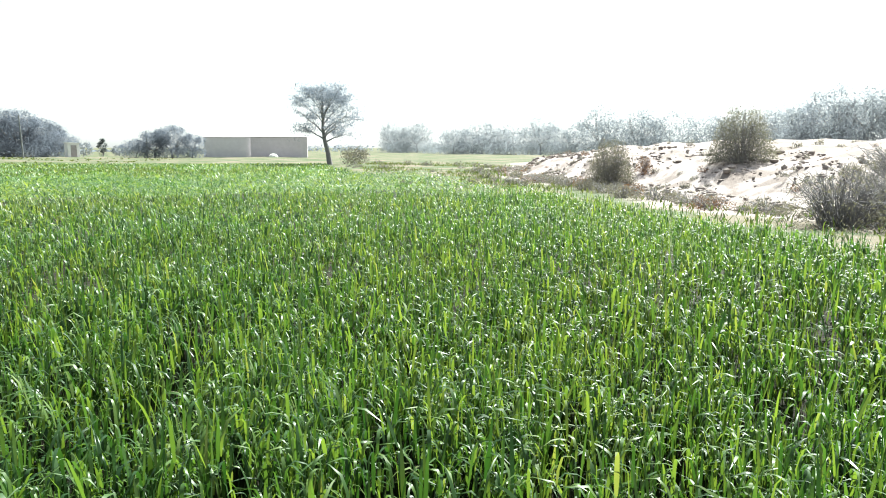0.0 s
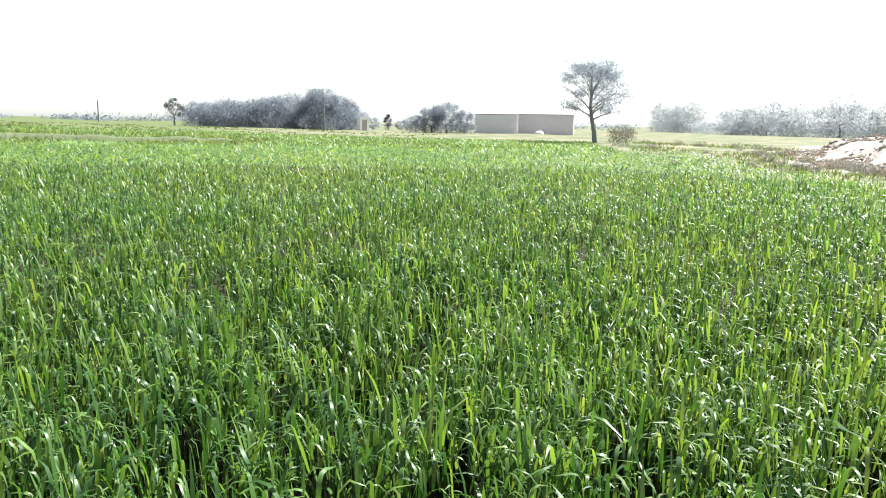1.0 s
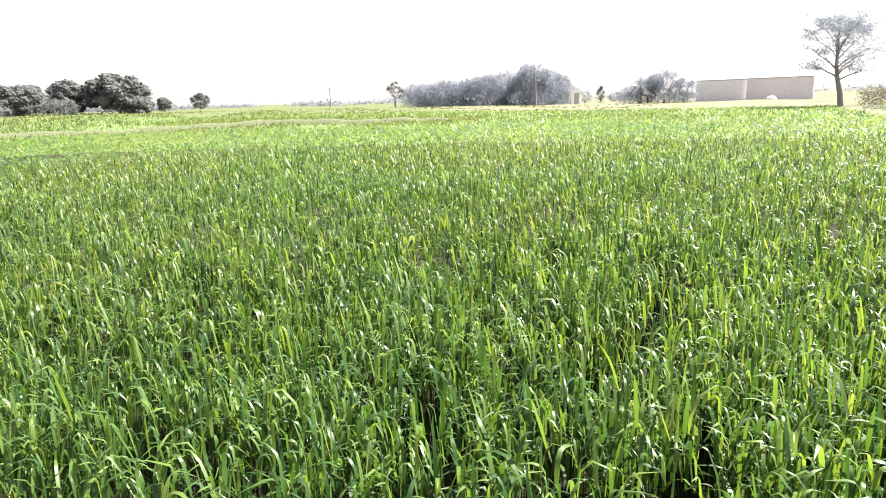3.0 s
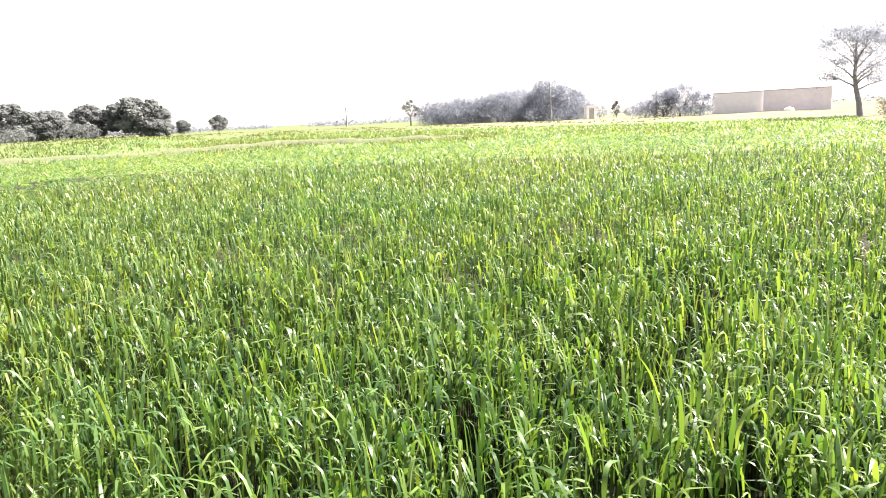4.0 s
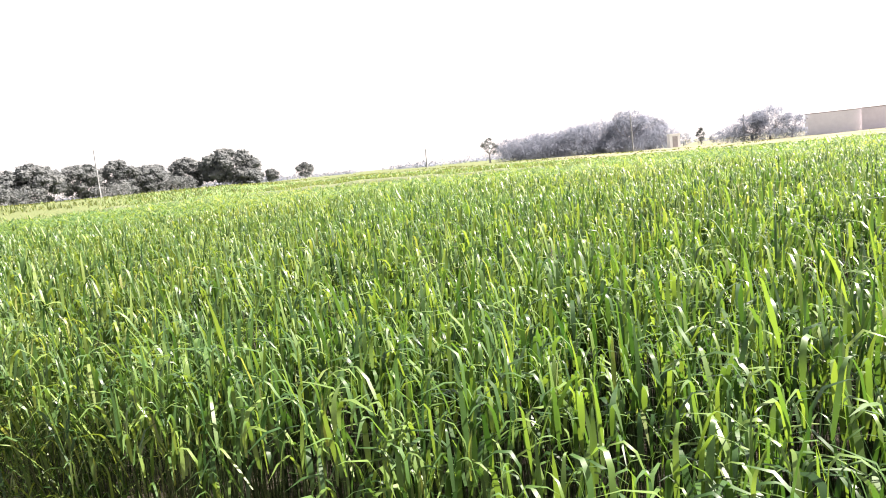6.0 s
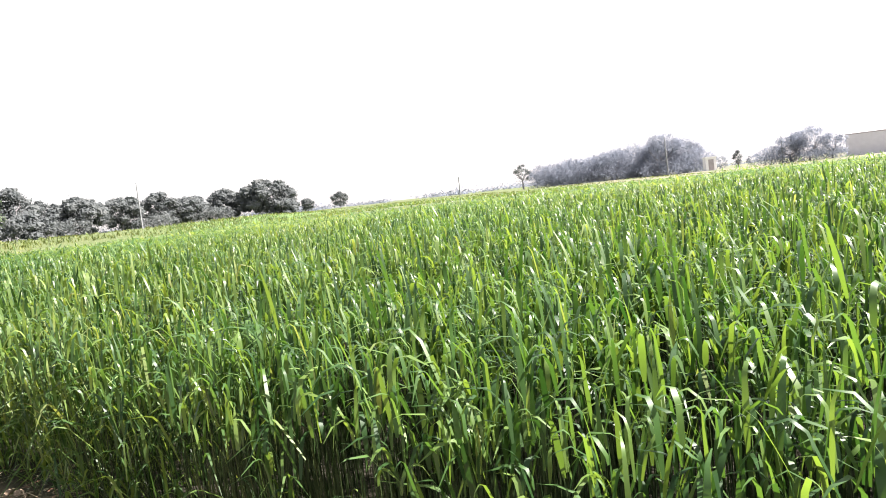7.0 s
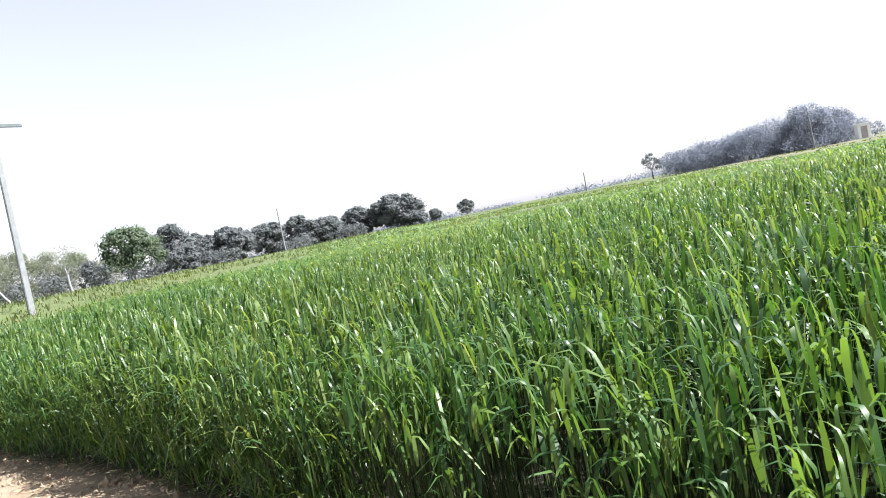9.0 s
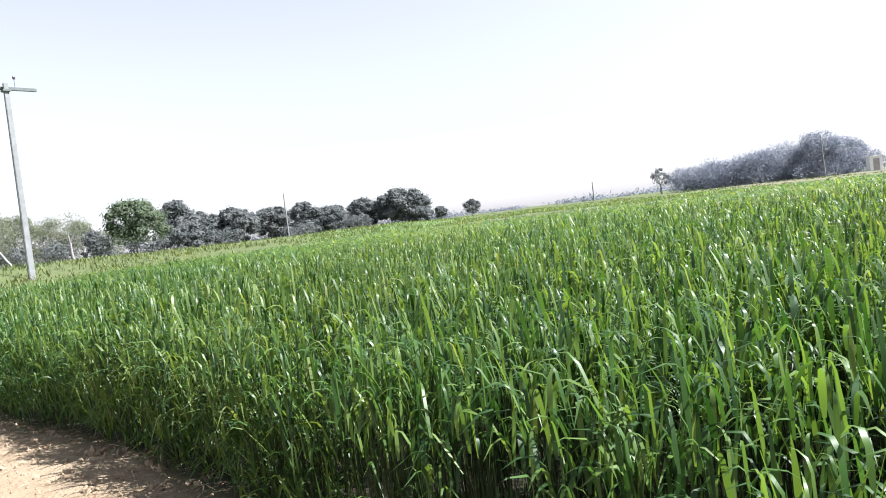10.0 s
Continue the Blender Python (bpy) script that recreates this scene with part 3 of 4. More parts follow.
def build_lone_tree():
    """A tree with a crooked trunk, a leader with limbs all the way up, and thin foliage in loose tiers."""
    rng = np.random.default_rng(81)
    x, y = -0.45, 64.0
    top = thing("bare_tree", x, y, float(land(x, y)), "spreading tree with thin sparse foliage standing at the field edge", "tree")
    leader = np.array([(0.15, 0, -0.1), (0.0, 0, 1.0), (-0.28, 0.05, 2.2), (-0.42, 0.0, 3.3), (-0.32, -0.1, 4.4), (-0.45, 0.0, 5.2), (-0.35, 0.0, 5.9)])
    pieces, ends = [tube(leader, [0.27, 0.2, 0.17, 0.14, 0.1, 0.06, 0.025], 8)], []
    heights = np.interp(np.arange(17), [0, 16], [2.0, 5.0])
    for k, h in enumerate(heights):
        root = np.array([np.interp(h, leader[:, 2], leader[:, 0]), np.interp(h, leader[:, 2], leader[:, 1]), h])
        a = 2.4 * k + rng.normal(0, 0.3)
        spread = np.interp(h, [2.0, 2.8, 4.0, 5.0], [2.2, 2.9, 2.6, 1.5]) * rng.uniform(0.8, 1.1)
        rise = np.interp(h, [2.0, 2.8, 4.0, 5.0], [0.6, 2.0, 2.2, 1.6]) * rng.uniform(0.85, 1.15)
        s = np.linspace(0, 1, 6)[:, None]
        way = np.array([math.cos(a), math.sin(a), 0]) * spread
        limb = root + way * s + np.array([0, 0, rise]) * s ** 0.75 + rng.normal(0, 0.1, (6, 3)) * s
        thick = np.interp(h, [2.0, 5.0], [0.08, 0.04])
        pieces.append(tube(limb, thick * (1 - 0.8 * s[:, 0]), 6))
        for m in (2, 3, 3, 4, 4, 5):
            b = limb[m] + way * rng.uniform(0.08, 0.25) + rng.normal(0, 1, 3) * [0.55, 0.55, 0.25] + [0, 0, 0.3]
            pieces.append(tube([limb[m], (limb[m] + b) / 2 + rng.normal(0, 0.07, 3), b], [thick * 0.4, thick * 0.25, 0.008], 5))
            if math.hypot(b[0] + 0.3, b[1]) > 3.5:
                continue
            ends.append(b)
            for _ in range(4):
                c = b + rng.normal(0, 1, 3) * [0.4, 0.4, 0.2] + [0, 0, 0.1]
                pieces.append(tube([b, (b + c) / 2 + rng.normal(0, 0.04, 3), c], [0.012, 0.008, 0.004], 4))
                ends.append(c)
    v, q = join(pieces)
    part("trunk", mesh_from("trunk", v, q, M_BARK), top)
    e = np.array([p for p in ends if math.hypot(p[0] + 0.3, p[1]) < 3.7])
    pts = np.repeat(e, 28, 0) + rng.normal(0, 1, (len(e) * 28, 3)) * [0.28, 0.28, 0.13]
    v, q = leaf_quads(pts, 0.24, rng, 0.2, 0.16)
    part("crown", mesh_from("crown", v, q, M_GREY_HAZE, False), top)
    make_tree("bush", 2.0, 65.5, 1.5, 1.5, "low grey-green bush beside the lone tree", "bush", M_SCRUB, 78, 0.2, 26, 1.4, 0.15, low=0.02)


build_lone_tree()

WEST_TREES = [
    (-97.4, 55.6, 5.2, 3.4), (-94.9, 60.1, 5.8, 3.0), (-87.9, 63.3, 6.5, 4.2), (-83.2, 63, 3.1, 1.8), (-92.3, 52.9, 4.8, 2.2), (-92.4, 48.4, 6.0, 2.6),
    (-91, 42.3, 6.0, 2.7), (-89.2, 36.6, 5.8, 3.2), (-89.6, 32.6, 6.2, 1.8), (-82.2, 26.5, 7.3, 2.7),
]
for k, (x, y, h, w) in enumerate(WEST_TREES):
    make_tree("broad_tree", x, y, h - float(land(x, y)), w * 1.12, "dense round dark-green tree in a row behind the field", "tree", M_TREE, 100 + k, 0.2, 56, 1.4, 0.22, "tree row west of the field", low=0.0, solid=0.55)
make_tree("shrub", -76.0, 26.0, 2.7, 2.6, "bushy green shrub in front of the tree row", "shrub", M_TREE, 121, 0.15, 40, 2.0, 0.24, low=0.02, solid=0.55)
make_tree("young_tree", -60.2, 16.2, 4.6, 2.7, "young full-crowned green tree on a thin trunk", "tree", M_YOUNG, 122, 0.26, 50, 2.4, 0.2, low=0.22, solid=0.45)
make_tree("shrub", -78.5, 17.2, 3.2, 1.8, "bushy green shrub beside pale trees", "shrub", M_TREE, 123, 0.15, 30, 2.6, 0.28, low=0.02)
for k, (x, y, h, w) in enumerate([(-84.0, 15.0, 6.7, 3.6), (-79.7, 10.2, 6.8, 2.6), (-75.1, 6.6, 7.1, 3.3), (-84, 19.5, 4.4, 2.4)]):
    make_tree("pale_tree", x, y, h - float(land(x, y)), w, "pale thin-leaved tree beyond the verge", "tree", M_OLIVE, 130 + k, 0.25, 50, 1.5, 0.34, "dusty trees", low=0.03, slim=0.14)
for x0, y0, z0, x1, y1, z1 in ((-68.0, 8.3, 0.9, -68.3, 6.9, 3.5), (-67.2, 12.7, 0.9, -67.3, 12.5, 3.5)):
    bare = thing("dead_tree", x0, y0, float(land(x0, y0)), "pale bare dead tree leaning among thin-leaved trees", "tree")
    lift = np.array([x1 - x0, y1 - y0, z1 - float(land(x0, y0))])
    bend = [np.zeros(3) - [0, 0, 0.1], lift * 0.35 + [0.05, -0.04, 0], lift * 0.7 + [-0.04, 0.05, 0], lift]
    part("trunk", mesh_from("trunk", *tube(bend, [0.13, 0.11, 0.09, 0.05], 7), M_TWIG), bare)
    part("branch", mesh_from("branch", *tube([lift * 0.7, lift * 0.85 + [0.1, 0.25, 0.1], lift * 0.95 + [0.15, 0.5, 0.3]], [0.05, 0.035, 0.015], 5), M_TWIG), bare)

make_tree("round_bush", -117.2, 94.2, 3.0, 1.8, "small round dark bush on the far plain", "bush", M_TREE, 140, 0.2, 30, 1.8, 0.24, low=0.02, solid=0.55)
make_tree("small_tree", -112.8, 99.4, 3.6, 2.2, "small lopsided tree on the far plain", "tree", M_TREE, 141, 0.25, 24, 1.8, 0.24, low=0.14, solid=0.55)

GROVE = [
    (-62.5, 110.5, 4.2, 3.6), (-54.0, 109.0, 5.2, 3.2), (-44.0, 116.0, 6.4, 2.6),
    (-65.8, 106.6, 4.2, 2.7), (-59.5, 106.8, 4.9, 4.0), (-56.9, 111.6, 5.0, 4.5), (-51.8, 114.1, 6.5, 4.2), (-45.6, 111.3, 7.8, 3.0), (-41.2, 113, 3.9, 2.8),
    (-48.5, 113.5, 5.4, 3.4),
]
# sparse slim sprays let bright sky through, which imitates haze
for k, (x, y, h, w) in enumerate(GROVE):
    make_tree("grove_tree", x, y, h, w * 1.3, "dense grey-green tree of a far grove", "tree", M_GREY_HAZE, 150 + k, 0.2, 46, 1.5, 0.38, "far grove", low=0.0, slim=0.16, even=0.35)
make_tree("small_tree", -69.1, 104.5, 4.6, 1.7, "small thin tree at the end of the grove", "tree", M_TREE, 160, 0.35, 14, 1.2, 0.22, low=0.3)
make_tree("pale_tree", -39.5, 118.9, 2.6, 1.8, "pale low tree beside the grove", "tree", M_PALE_HAZE, 161, 0.2, 20, 1.2, 0.24, "dusty trees", low=0.05)
make_tree("cypress", -38.2, 124.5, 3.2, 0.8, "slim pointed evergreen far off", "tree", M_TREE, 162, 0.1, 20, 1.6, 0.2, low=0.03)
make_tree("shrub", -35.8, 125.2, 1.9, 1.3, "low pale shrub far across the plain", "shrub", M_PALE_HAZE, 163, 0.15, 16, 1.2, 0.2, low=0.02)
for k, (x, y, h, w) in enumerate([(-28.2, 106.7, 2.6, 2.6), (-25.4, 105.6, 4.2, 2.6), (-23.0, 105.6, 4.9, 3.0), (-20.4, 106.4, 3.7, 2.2)]):
    make_tree("grove_tree", x, y, h, w, "rounded tree beside the long wall", "tree", M_GREY_HAZE, 170 + k, 0.22, 44, 1.4, 0.34, "trees by the wall", low=0.0, slim=0.16)

for k, (x, y, h, w) in enumerate([(-90.5, 56.0, 2.0, 2.8), (-88.5, 45.5, 1.7, 2.6), (-86.5, 34, 2.0, 2.4), (-80, 22.5, 2.2, 2.6), (-81.0, 13.0, 2.2, 3.0), (-77.0, 8.5, 2.2, 2.6)]):
    make_tree("undergrowth_shrub", x, y, h, w, "low tangled green shrub under the tree row", "shrub", M_TREE, 180 + k, 0.15, 26, 1.8, 0.26, "shrubs under the trees", low=0.01)

EAST_TREES = [
    (11.2, 112, 4.0, 3.0), (16.2, 86, 3.0, 2.6), (19.8, 85, 3.2, 2.6), (25.2, 78, 3.5, 2.6), (29.4, 71.5, 4.2, 2.6), (33.0, 70, 3.9, 2.6), (36.8, 61.4, 3.6, 2.2), (38.4, 54, 4.6, 2.4), (39.2, 50.4, 4.9, 2.6), (39.8, 47.4, 5.0, 2.6), (42.8, 43.0, 5.0, 2.8),
    (9.3, 109.6, 4.9, 2.5), (13.1, 109.2, 5.1, 2.7), (14.5, 83.8, 3.4, 2.1), (17.9, 83.1, 4.1, 2.5), (21.7, 82.2, 3.6, 2.3), (23.3, 76.5, 4.5, 2.3),
    (27, 75.3, 3.9, 1.5), (27.6, 69.7, 5.5, 2.2), (31.2, 68.2, 4.9, 2.4), (34.4, 66.7, 4.7, 2.4), (35.7, 62.5, 4.3, 2.3), (37.4, 59.2, 4.6, 1.9),
    (38.8, 55.8, 4.5, 2.1), (38.4, 52.4, 4.7, 1.5), (38.1, 48.9, 6.0, 2.0), (38.8, 45.8, 5.5, 2.0), (40.4, 44.4, 5.5, 2.4),
    (42, 41, 5.4, 2.4), (44, 37, 5.4, 2.5),
]
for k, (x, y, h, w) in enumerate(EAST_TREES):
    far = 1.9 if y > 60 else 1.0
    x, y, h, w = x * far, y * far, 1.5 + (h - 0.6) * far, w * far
    # thin crowns and lighter bark imitate haze over this row
    make_tree("hazy_tree", x, y, h - float(land(x, y)), w * 1.2, "pale grey-green tree in a row behind the sand bank", "tree", M_PALE_HAZE, 200 + k, 0.25, 40, 0.65, 0.32 * far, "tree row behind the bank", low=0.0, slim=0.16, even=0.6, bark=M_TWIG)

for k, (x, y, h, w) in enumerate([(10, 107, 2.0, 3.0), (14, 95, 1.8, 3.0), (15.5, 83, 1.8, 2.6), (19, 81.5, 1.8, 2.8), (22.5, 79, 2.0, 2.8), (25.5, 75.5, 2.0, 2.8), (28.5, 70, 2.2, 2.8), (31.5, 66.5, 2.2, 2.8), (34.4, 63.5, 2.2, 2.8), (36.3, 59.0, 2.3, 2.8), (37.3, 54.5, 2.4, 2.8), (37.2, 50.5, 2.4, 2.6), (37.2, 46.8, 2.4, 2.6), (39.2, 42.6, 2.4, 2.6)]):
    far = 1.9 if y > 60 else 1.0
    make_tree("undergrowth_shrub", x * far, y * far, h * far * 0.9, w * far, "low pale shrub under the trees behind the bank", "shrub", M_PALE_HAZE, 240 + k, 0.15, 24, 0.9, 0.3 * far, "shrubs behind the bank", low=0.0, slim=0.16, even=0.6, bark=M_TWIG)

for k, (x, y, h, w) in enumerate([(-64, 104.6, 2.0, 3.0), (-60, 104.2, 2.2, 3.2), (-55.5, 106.0, 2.4, 3.2), (-51, 108.5, 2.4, 3.2), (-46.5, 108.6, 2.4, 3.2), (-42.5, 110, 2.2, 2.6)]):
    make_tree("undergrowth_shrub", x, y, h, w, "low grey-green shrub at the foot of the grove", "shrub", M_GREY_HAZE, 260 + k, 0.15, 30, 1.4, 0.42, "shrubs under the grove", low=0.0, slim=0.16)


def far_woods():
    """Low woods along the horizon, seen between the nearer trees."""
    rng = np.random.default_rng(55)
    n = 260
    a = rng.uniform(math.radians(-60), math.radians(130), n)
    r = rng.uniform(230, 420, n)
    c = np.stack([-np.sin(a) * r, np.cos(a) * r, land(-np.sin(a) * r, np.cos(a) * r)], -1)
    h = rng.uniform(1.0, 3.2, n) * (0.6 + 0.5 * (waves(c[:, 0], c[:, 1], 0.02, 3) + 1) / 2)
    pts = np.repeat(c, 110, 0) + rng.normal(size=(n * 110, 3)) * [3.4, 3.4, 0]
    pts[:, 2] += np.abs(rng.beta(1.2, 2.0, n * 110)) * np.repeat(h, 110)
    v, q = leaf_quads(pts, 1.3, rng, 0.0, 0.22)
    return tagged(new("far_woods", mesh_from("far_woods", v, q, M_GREY_HAZE, False)), "low pale woods along the horizon", "woods", kind="stuff")


far_woods()


# ---- scrub on the sand bank ----
def make_scrub(name, x, y, height, half, label, leaf, seed, twigs=60, sprays=1500, leaf_size=0.07, group="", taper=0.6):
    rng = np.random.default_rng(seed)
    top = thing(name, x, y, float(land(x, y)) - 0.03, label, "bush", group)
    pieces = []
    for _ in range(twigs):
        a, o = rng.uniform(0, 6.28), rng.uniform(0, 0.35) * half
        reach, h = half * rng.uniform(0.2, 1.0), height * rng.uniform(0.45, 1.0)
        root = np.array([math.cos(a) * o, math.sin(a) * o, 0])
        tip = np.array([math.cos(a) * reach, math.sin(a) * reach, h])
        mid = (root + tip) / 2 + [0, 0, 0.15 * height] + rng.normal(0, 0.08 * half, 3)
        pieces.append(tube([root, mid, tip], [0.012, 0.008, 0.003], 4))
    v, q = join(pieces)
    tagged(part("stem_tangle", mesh_from("stem_tangle", v, q, M_TWIG), top), kind="stuff")
    w = rng.normal(size=(sprays, 3))
    w *= (rng.uniform(0.15, 1.0, sprays) ** 0.5 / np.linalg.norm(w, axis=1))[:, None]
    lump = 1 + 0.22 * waves(w[:, 0] * 3, w[:, 1] * 3 + w[:, 2] * 4, 1.0, seed)
    grow = np.sqrt(rng.uniform(0, 1, sprays)) if taper < 0.5 else 1 - np.sqrt(rng.uniform(0, 1, sprays))
    reach = half * lump * (1.1 - taper * grow) / (np.hypot(w[:, 0], w[:, 1]) + 1e-6) * np.sqrt(rng.uniform(0.1, 1, sprays))
    pts = np.stack([w[:, 0] * reach, w[:, 1] * reach, grow * height * (0.85 + 0.15 * lump)], -1)
    v, q = leaf_quads(pts, leaf_size * 1.6, rng, aspect=0.16)
    part("foliage", mesh_from("foliage", v, q, leaf, False), top)
    return top


make_scrub("bush", 10.6, 25.5, 1.75, 0.85, "dense grey-green bush on the sandy slope", M_SCRUB, 301, 70, 9500, 0.07)
make_scrub("bush", 13.4, 21.3, 1.9, 1.05, "tall grey-green bush on the crest of the bank", M_SCRUB, 302, 70, 11500, 0.07)
make_scrub("bush", 12.2, 26.0, 0.7, 0.35, "small russet bush on the sandy slope", M_RUSSET, 303, 30, 900, 0.06)
for k, (x, y, h, w) in enumerate([(9.9, 12.2, 1.15, 1.2), (11.2, 12.6, 1.3, 1.4), (10.9, 10.8, 1.2, 1.4), (12.8, 13.8, 0.9, 1.3)]):
    make_scrub("brushwood", x, y, h, w, "tangled dry grey brushwood on pale sand", M_SCRUB, 310 + k, 220, 2600, 0.06, "brushwood", 0.5)
foot = np.random.default_rng(41)
for k in range(16):
    y = 15.5 + 1.15 * k + foot.normal(0, 0.3)
    x = float(np.interp(y, [13, 17, 26, 38], [10.2, 9.3, 9.3, 9.0])) + foot.uniform(-0.5, 0.9)
    make_scrub("brushwood", x, y, foot.uniform(0.25, 0.5), foot.uniform(0.4, 0.85), "low dry brown-grey brushwood at the foot of a sand bank", M_RUSSET if k % 4 == 1 else M_SCRUB, 340 + k, 40, 650, 0.07, "brushwood at the foot of the bank", 0.5)
tuft = make_scrub("scrub_tuft", 13.0, 22.0, 0.3, 0.28, "low dry tuft on pale sand", M_SCRUB, 330, 9, 150, 0.08, "tufts on the bank")
tuft_red = make_scrub("scrub_tuft", 12.2, 25.5, 0.34, 0.3, "low russet tuft on pale sand", M_RUSSET, 331, 9, 150, 0.08, "russet tufts on the bank")
rng = np.random.default_rng(8)
made = 0
while made < 290:
    x, y = rng.uniform(9, 22), rng.uniform(10, 48)
    _, u = bank_rise(np.array(x), np.array(y))
    if not 0.0 < u < 1.1 or rng.random() > 0.25 + 0.75 * math.exp(-((u - 0.15) / 0.15) ** 2):
        continue
    s = rng.uniform(0.25, 0.9) * (1.3 if u < 0.2 and rng.random() < 0.3 else 1.0)
    ob = copy_thing(tuft_red if rng.random() < 0.25 else tuft, pose(x, y, float(land(x, y)) - 0.03, 0, 0, rng.uniform(0, 360)) @ Matrix.Diagonal((s, s, s * rng.uniform(0.7, 1.1), 1)))
    made += 1

for _ in range(46):
    y = rng.uniform(24, 66)
    x = rng.uniform(float(east_edge(y)) + 1.5, float(np.interp(y, [24, 38, 50, 66], [9, 9.5, 13, 20])))
    s = rng.uniform(0.6, 2.0)
    copy_thing(tuft, pose(x, y, float(land(x, y)) - 0.03, 0, 0, rng.uniform(0, 360)) @ Matrix.Diagonal((s, s, s * 0.8, 1)))


def build_rubble():
    """Broken clods and stones strewn over the slope."""
    rng = np.random.default_rng(14)
    n = 8500
    x, y = rng.uniform(9, 19, n), rng.uniform(9, 50, n)
    _, u = bank_rise(x, y)
    keep = (u > 0.0) & (u < 0.7) & (waves(x, y, 0.8, 91) + rng.normal(0, 0.3, n) + 0.5 * (u < 0.22) + 0.35 * (y > 26) > 0.1)
    x, y = x[keep], y[keep]
    n = len(x)
    r = np.clip(rng.lognormal(-3.1, 0.5, n), 0.02, 0.14)
    bm = bmesh.new()
    bmesh.ops.create_icosphere(bm, subdivisions=1, radius=1)
    unit = np.array([v.co[:] for v in bm.verts])
    faces = np.array([[v.index for v in f.verts] for f in bm.faces])
    bm.free()
    pts = unit[None] * rng.uniform(0.6, 1.3, (n, len(unit), 1)) * (r[:, None] * rng.uniform(0.6, 1.4, (n, 3)))[:, None] * [1, 1, 0.7]
    pts = pts + np.stack([x, y, land(x, y) + r * 0.15], -1)[:, None]
    f = faces[None] + (np.arange(n) * len(unit))[:, None, None]
    return tagged(new("bank_rubble", mesh_from("bank_rubble", pts.reshape(-1, 3), f.reshape(-1, 3), M_RUBBLE, False)), "grey-brown clods and rubble strewn over a sand bank", "rubble", kind="stuff")


build_rubble()


# ---- poles ----
def make_pole(x, y, top_z, label, arm=False, thick=0.15, turn=0.0, tilt=0.0):
    z = float(land(x, y))
    pole = thing("utility_pole", x, y, z, label, "utility pole", "poles along the field")
    pole.matrix_world = pose(x, y, z, 0, tilt, turn)
    h = top_z - z
    bm = box(-thick, thick, -thick * 0.8, thick * 0.8, -0.4, h, 0.02)
    for v in bm.verts:
        s = 1 - 0.32 * max(v.co.z, 0) / h
        v.co.x *= s
        v.co.y *= s
    part("shaft", bm_mesh("shaft", bm, M_CONCRETE), pole)
    if arm:
        crossarm = part("crossarm", bm_mesh("crossarm", box(-1.1, 1.1, -0.23, -0.13, h - 0.22, h - 0.1, 0.008), M_STEEL), pole, "grey steel crossarm")
        part("bracket", bm_mesh("bracket", box(-0.13, 0.13, -0.18, 0.13, h - 0.32, h - 0.24, 0.008), M_STEEL), pole)
        for px in (-0.37, 0.37):
            part("pin", mesh_from("pin", *tube([(px, -0.165, h - 0.1), (px, -0.165, h + 0.24)], [0.01, 0.01], 6), M_STEEL), crossarm)
            prof = [(0.03, 0.0), (0.06, 0.02), (0.04, 0.05), (0.06, 0.07), (0.035, 0.11), (0.015, 0.13)]
            v, q = tube([(px, -0.165, h + 0.2 + b) for _, b in prof], [a for a, _ in prof], 10)
            part("insulator", mesh_from("insulator", v, q, M_PORCELAIN), crossarm, "brown porcelain insulator")
    return pole


make_pole(-30.07, 4.24, 7.95, "tall pale concrete utility pole with a steel crossarm", True, 0.115, turn=-80, tilt=-0.6)
make_pole(-85.5, 42.2, 6.9, "pale concrete utility pole before the tree row", False, 0.1)
make_pole(-112.5, 140.5, 5.3, "thin dark utility pole on the far plain", False, 0.16)
make_pole(-39.2, 96.4, 5.6, "pale concrete utility pole before the grove", False, 0.09, tilt=-1.5)
make_pole(-26.0, 104.0, 3.9, "thin pale pole by the long wall", False, 0.07)


# ---- the long wall ----
def make_wall(x0, y0, x1, y1, height, material, label):
    length, turn = math.hypot(x1 - x0, y1 - y0), math.degrees(math.atan2(y1 - y0, x1 - x0))
    wall = thing("long_wall", x0, y0, float(land(x0, y0)) - 0.1, label, "wall", turn=turn)
    part("wall_body", bm_mesh("wall_body", box(0, length, -0.15, 0.15, 0, height, 0.02), material), wall)
    part("coping", bm_mesh("coping", box(-0.03, length - 0.04, -0.2, 0.2, height + 0.004, height + 0.12, 0.02), M_COPING), wall)
    return wall


make_wall(-20.2, 115.0, -13.0, 115.0, 3.1, M_PLASTER, "long pale plastered boundary wall")
make_wall(-12.9, 114.2, -4.0, 112.8, 3.1, M_BRICK, "long red-brown brick boundary wall")


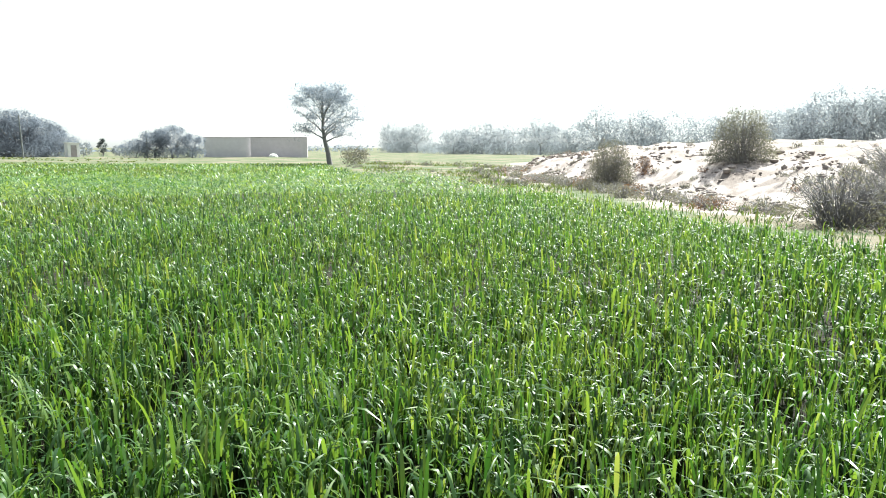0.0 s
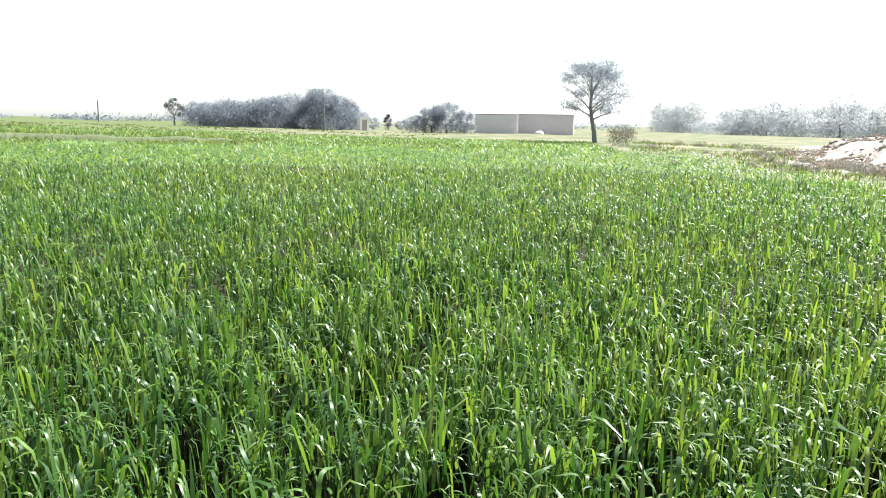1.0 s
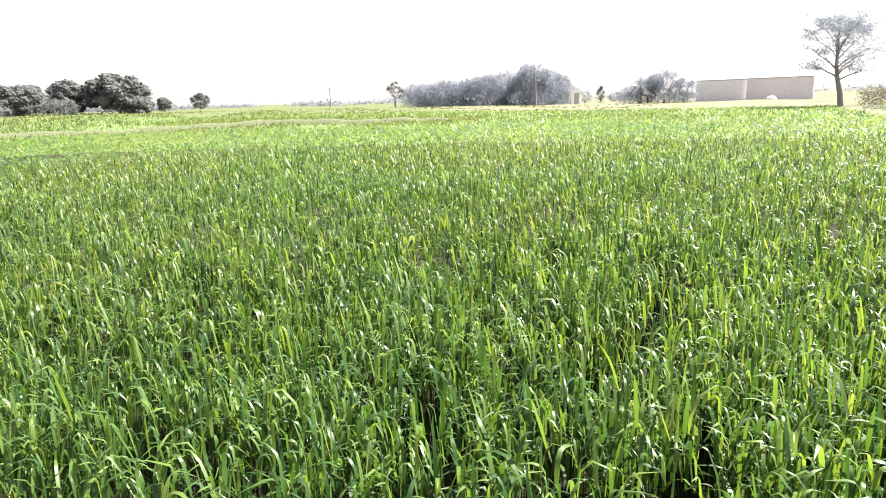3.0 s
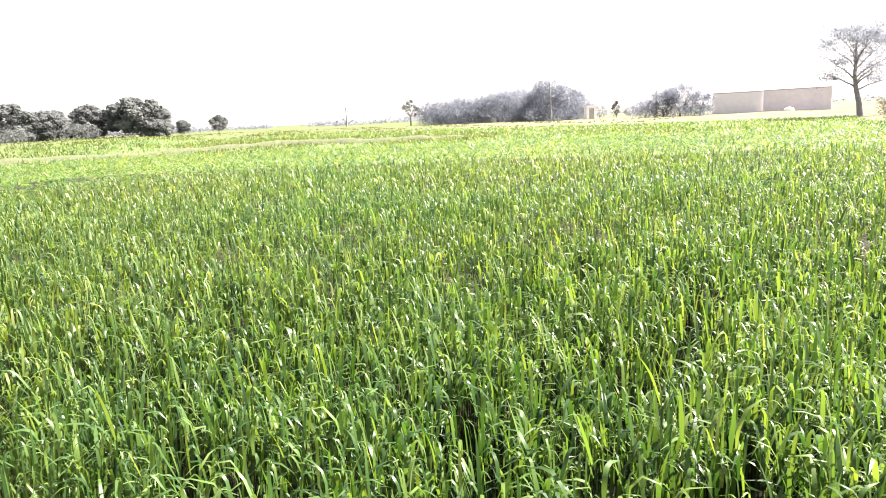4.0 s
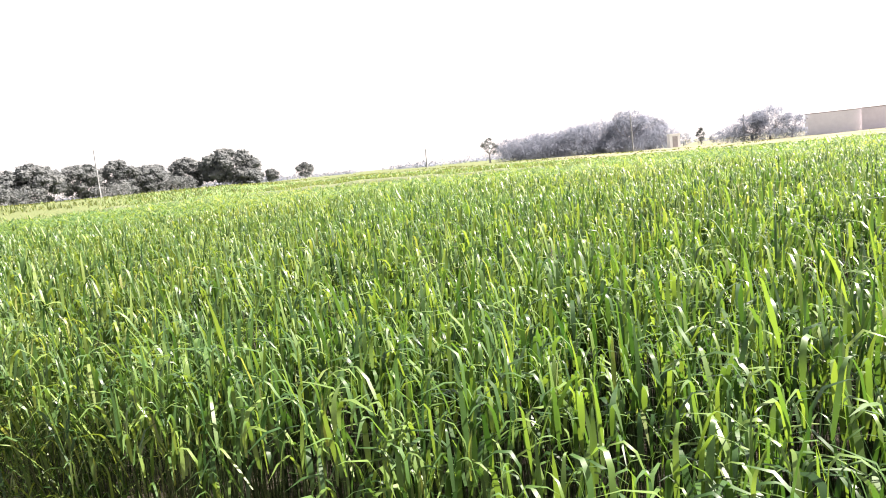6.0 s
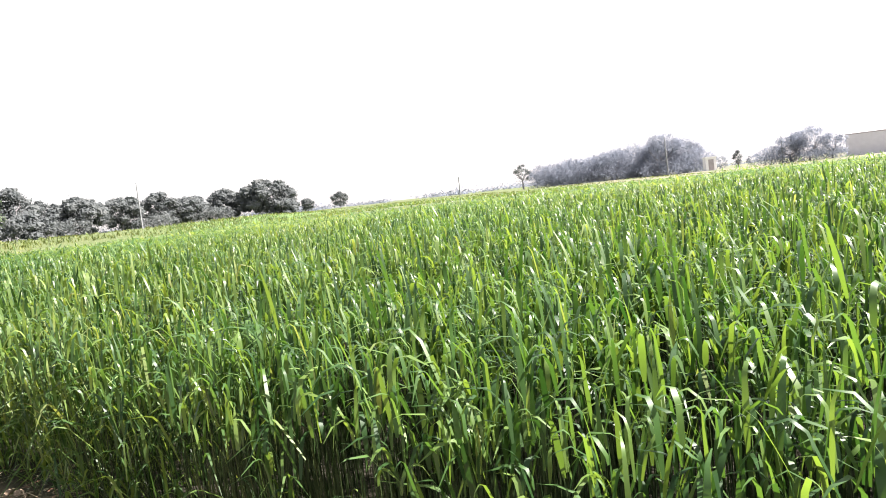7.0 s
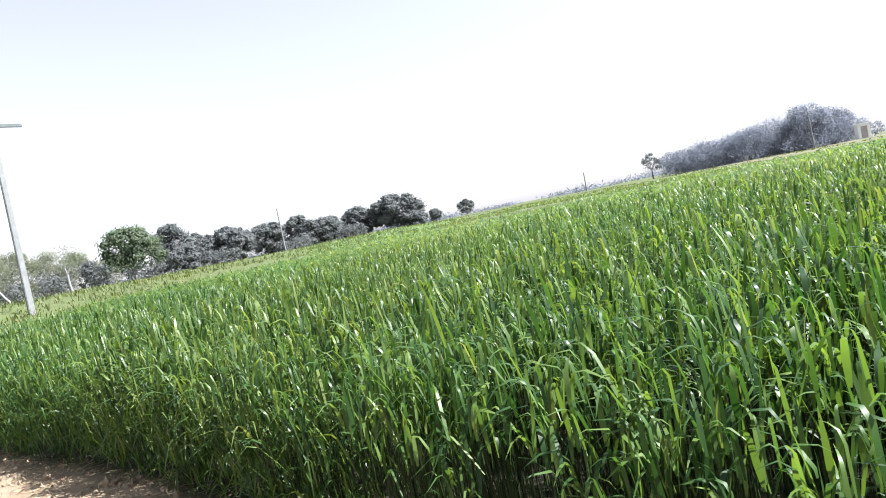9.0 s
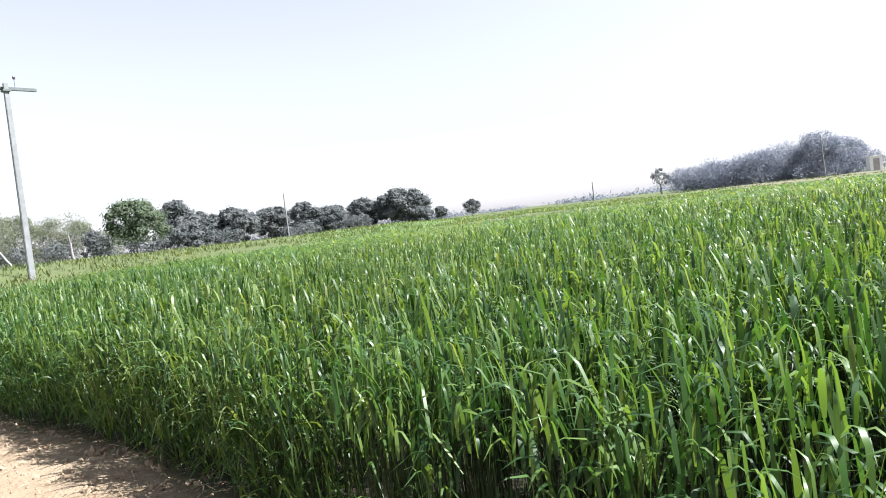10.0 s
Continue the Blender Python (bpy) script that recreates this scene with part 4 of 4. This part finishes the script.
# ---- a low bund along the field, and a hut by the grove ----
def build_bund():
    s = np.linspace(0, 1, 90)
    line = np.stack([np.interp(s, [0, 0.3, 0.6, 1], [-38.5, -35.0, -31.5, -22.0]), np.interp(s, [0, 0.3, 0.6, 1], [17.5, 25.5, 33.0, 42.5])], -1)
    way = np.gradient(line, axis=0)
    way /= np.linalg.norm(way, axis=1)[:, None]
    side = np.stack([way[:, 1], -way[:, 0]], -1)
    across = np.linspace(-1, 1, 9)
    p = line[:, None] + side[:, None] * across[None, :, None] * 0.45
    z = land(p[..., 0], p[..., 1]) - 0.03 + (0.3 + 0.06 * waves(p[..., 0], p[..., 1], 2.2, 81)) * (1 - across[None] ** 2) * smooth01(np.minimum(s, 1 - s) * 12)[:, None]
    v = np.concatenate([p, z[..., None]], -1).reshape(-1, 3)
    i, j = np.meshgrid(np.arange(len(s) - 1), np.arange(8), indexing="ij")
    a = i * 9 + j
    me = mesh_from("field_bund", v, np.stack([a, a + 9, a + 10, a + 1], -1).reshape(-1, 4), M_BUND)
    return tagged(new("field_bund", me), "low dark earth bund with thin grass beside the wheat", "bund")


build_bund()


def make_hut(x, y, half, height, turn):
    hut = thing("hut", x, y, float(land(x, y)) - 0.05, "small pale plastered hut at the end of the grove", "hut", turn=turn)
    part("wall_body", bm_mesh("wall_body", box(-half, half, -half, half, 0, height, 0.02), M_WHITEWASH), hut)
    part("roof", bm_mesh("roof", box(-half - 0.12, half + 0.12, -half - 0.12, half + 0.12, height + 0.004, height + 0.14, 0.02), M_WHITEWASH), hut)
    door = part("door", bm_mesh("door", box(-0.4, 0.4, -half - 0.03, -half - 0.004, 0.05, 1.75, 0.01), M_COPING), hut, "dark wooden door")
    part("handle", bm_mesh("handle", box(0.26, 0.32, -half - 0.06, -half - 0.032, 0.95, 1.1, 0.005), M_STEEL), door)
    return hut


make_hut(-37.9, 109.7, 0.8, 2.0, 35)


def make_heap(x, y, half, height, material, label, seed):
    rng = np.random.default_rng(seed)
    bm = bmesh.new()
    bmesh.ops.create_icosphere(bm, subdivisions=3, radius=1)
    for v in bm.verts:
        k = 1 + 0.18 * noise.noise(v.co * 2.2 + Vector((seed, 0, 0)))
        v.co = (v.co.x * half * k, v.co.y * half * k, max(v.co.z, -0.2) * height * k)
    ob = new("soil_heap", bm_mesh("soil_heap", bm, material))
    ob.location = (x, y, float(land(x, y)))
    return tagged(ob, label, "heap")


make_heap(-9.2, 111.0, 0.7, 0.5, M_LIME, "small white heap before the wall", 3)


# ---- clods, straw and stones on the path ----
def build_path_litter():
    rng = np.random.default_rng(12)
    n = 2200
    x = rng.uniform(-9, 2.5, n)
    y = south_edge(x) - np.abs(rng.normal(0, 0.55, n)) - 0.02
    r = np.clip(rng.lognormal(-4.9, 0.6, n), 0.003, 0.03)
    bm = bmesh.new()
    bmesh.ops.create_icosphere(bm, subdivisions=1, radius=1)
    unit = np.array([v.co[:] for v in bm.verts])
    faces = np.array([[v.index for v in f.verts] for f in bm.faces])
    bm.free()
    k = rng.uniform(0.6, 1.3, (n, len(unit), 1))
    pts = unit[None] * k * (r[:, None] * rng.uniform(0.6, 1.4, (n, 3)))[:, None]
    pts = pts + np.stack([x, y, land(x, y) + r * 0.25], -1)[:, None]
    f = faces[None] + (np.arange(n) * len(unit))[:, None, None]
    tagged(new("path_clods", mesh_from("path_clods", pts.reshape(-1, 3), f.reshape(-1, 3), M_CLOD, False)), "small dry clods and pebbles on the earth path", "clods", kind="stuff")
    n = 1300
    x = rng.uniform(-9, 2.5, n)
    y = south_edge(x) - np.abs(rng.normal(0, 0.4, n)) + 0.1
    base = np.stack([x, y, land(x, y) + 0.006], -1)
    v, q = blades(base, rng.uniform(0, 6.28, n), rng.uniform(0.03, 0.13, n), rng.uniform(0.002, 0.006, n), np.full(n, 1.45), rng.uniform(1.5, 1.62, n), 2)
    tagged(new("path_straw", mesh_from("path_straw", v, q, M_STRAW)), "scattered dry straw on the earth path", "straw", kind="stuff")
    n = 900
    x = rng.uniform(-9, 2.5, n)
    y = south_edge(x) - np.abs(rng.normal(0, 0.22, n)) + 0.1
    base = np.stack([x, y, land(x, y) + 0.008], -1)
    v, q = blades(base, rng.uniform(0, 6.28, n), rng.uniform(0.02, 0.06, n), rng.uniform(0.008, 0.016, n), rng.uniform(1.1, 1.5, n), rng.uniform(1.5, 2.1, n), 2)
    tagged(new("path_leaf_litter", mesh_from("path_leaf_litter", v, q, M_LITTER)), "curled red-brown dead leaves at the foot of the crop", "leaf litter", kind="stuff")


build_path_litter()
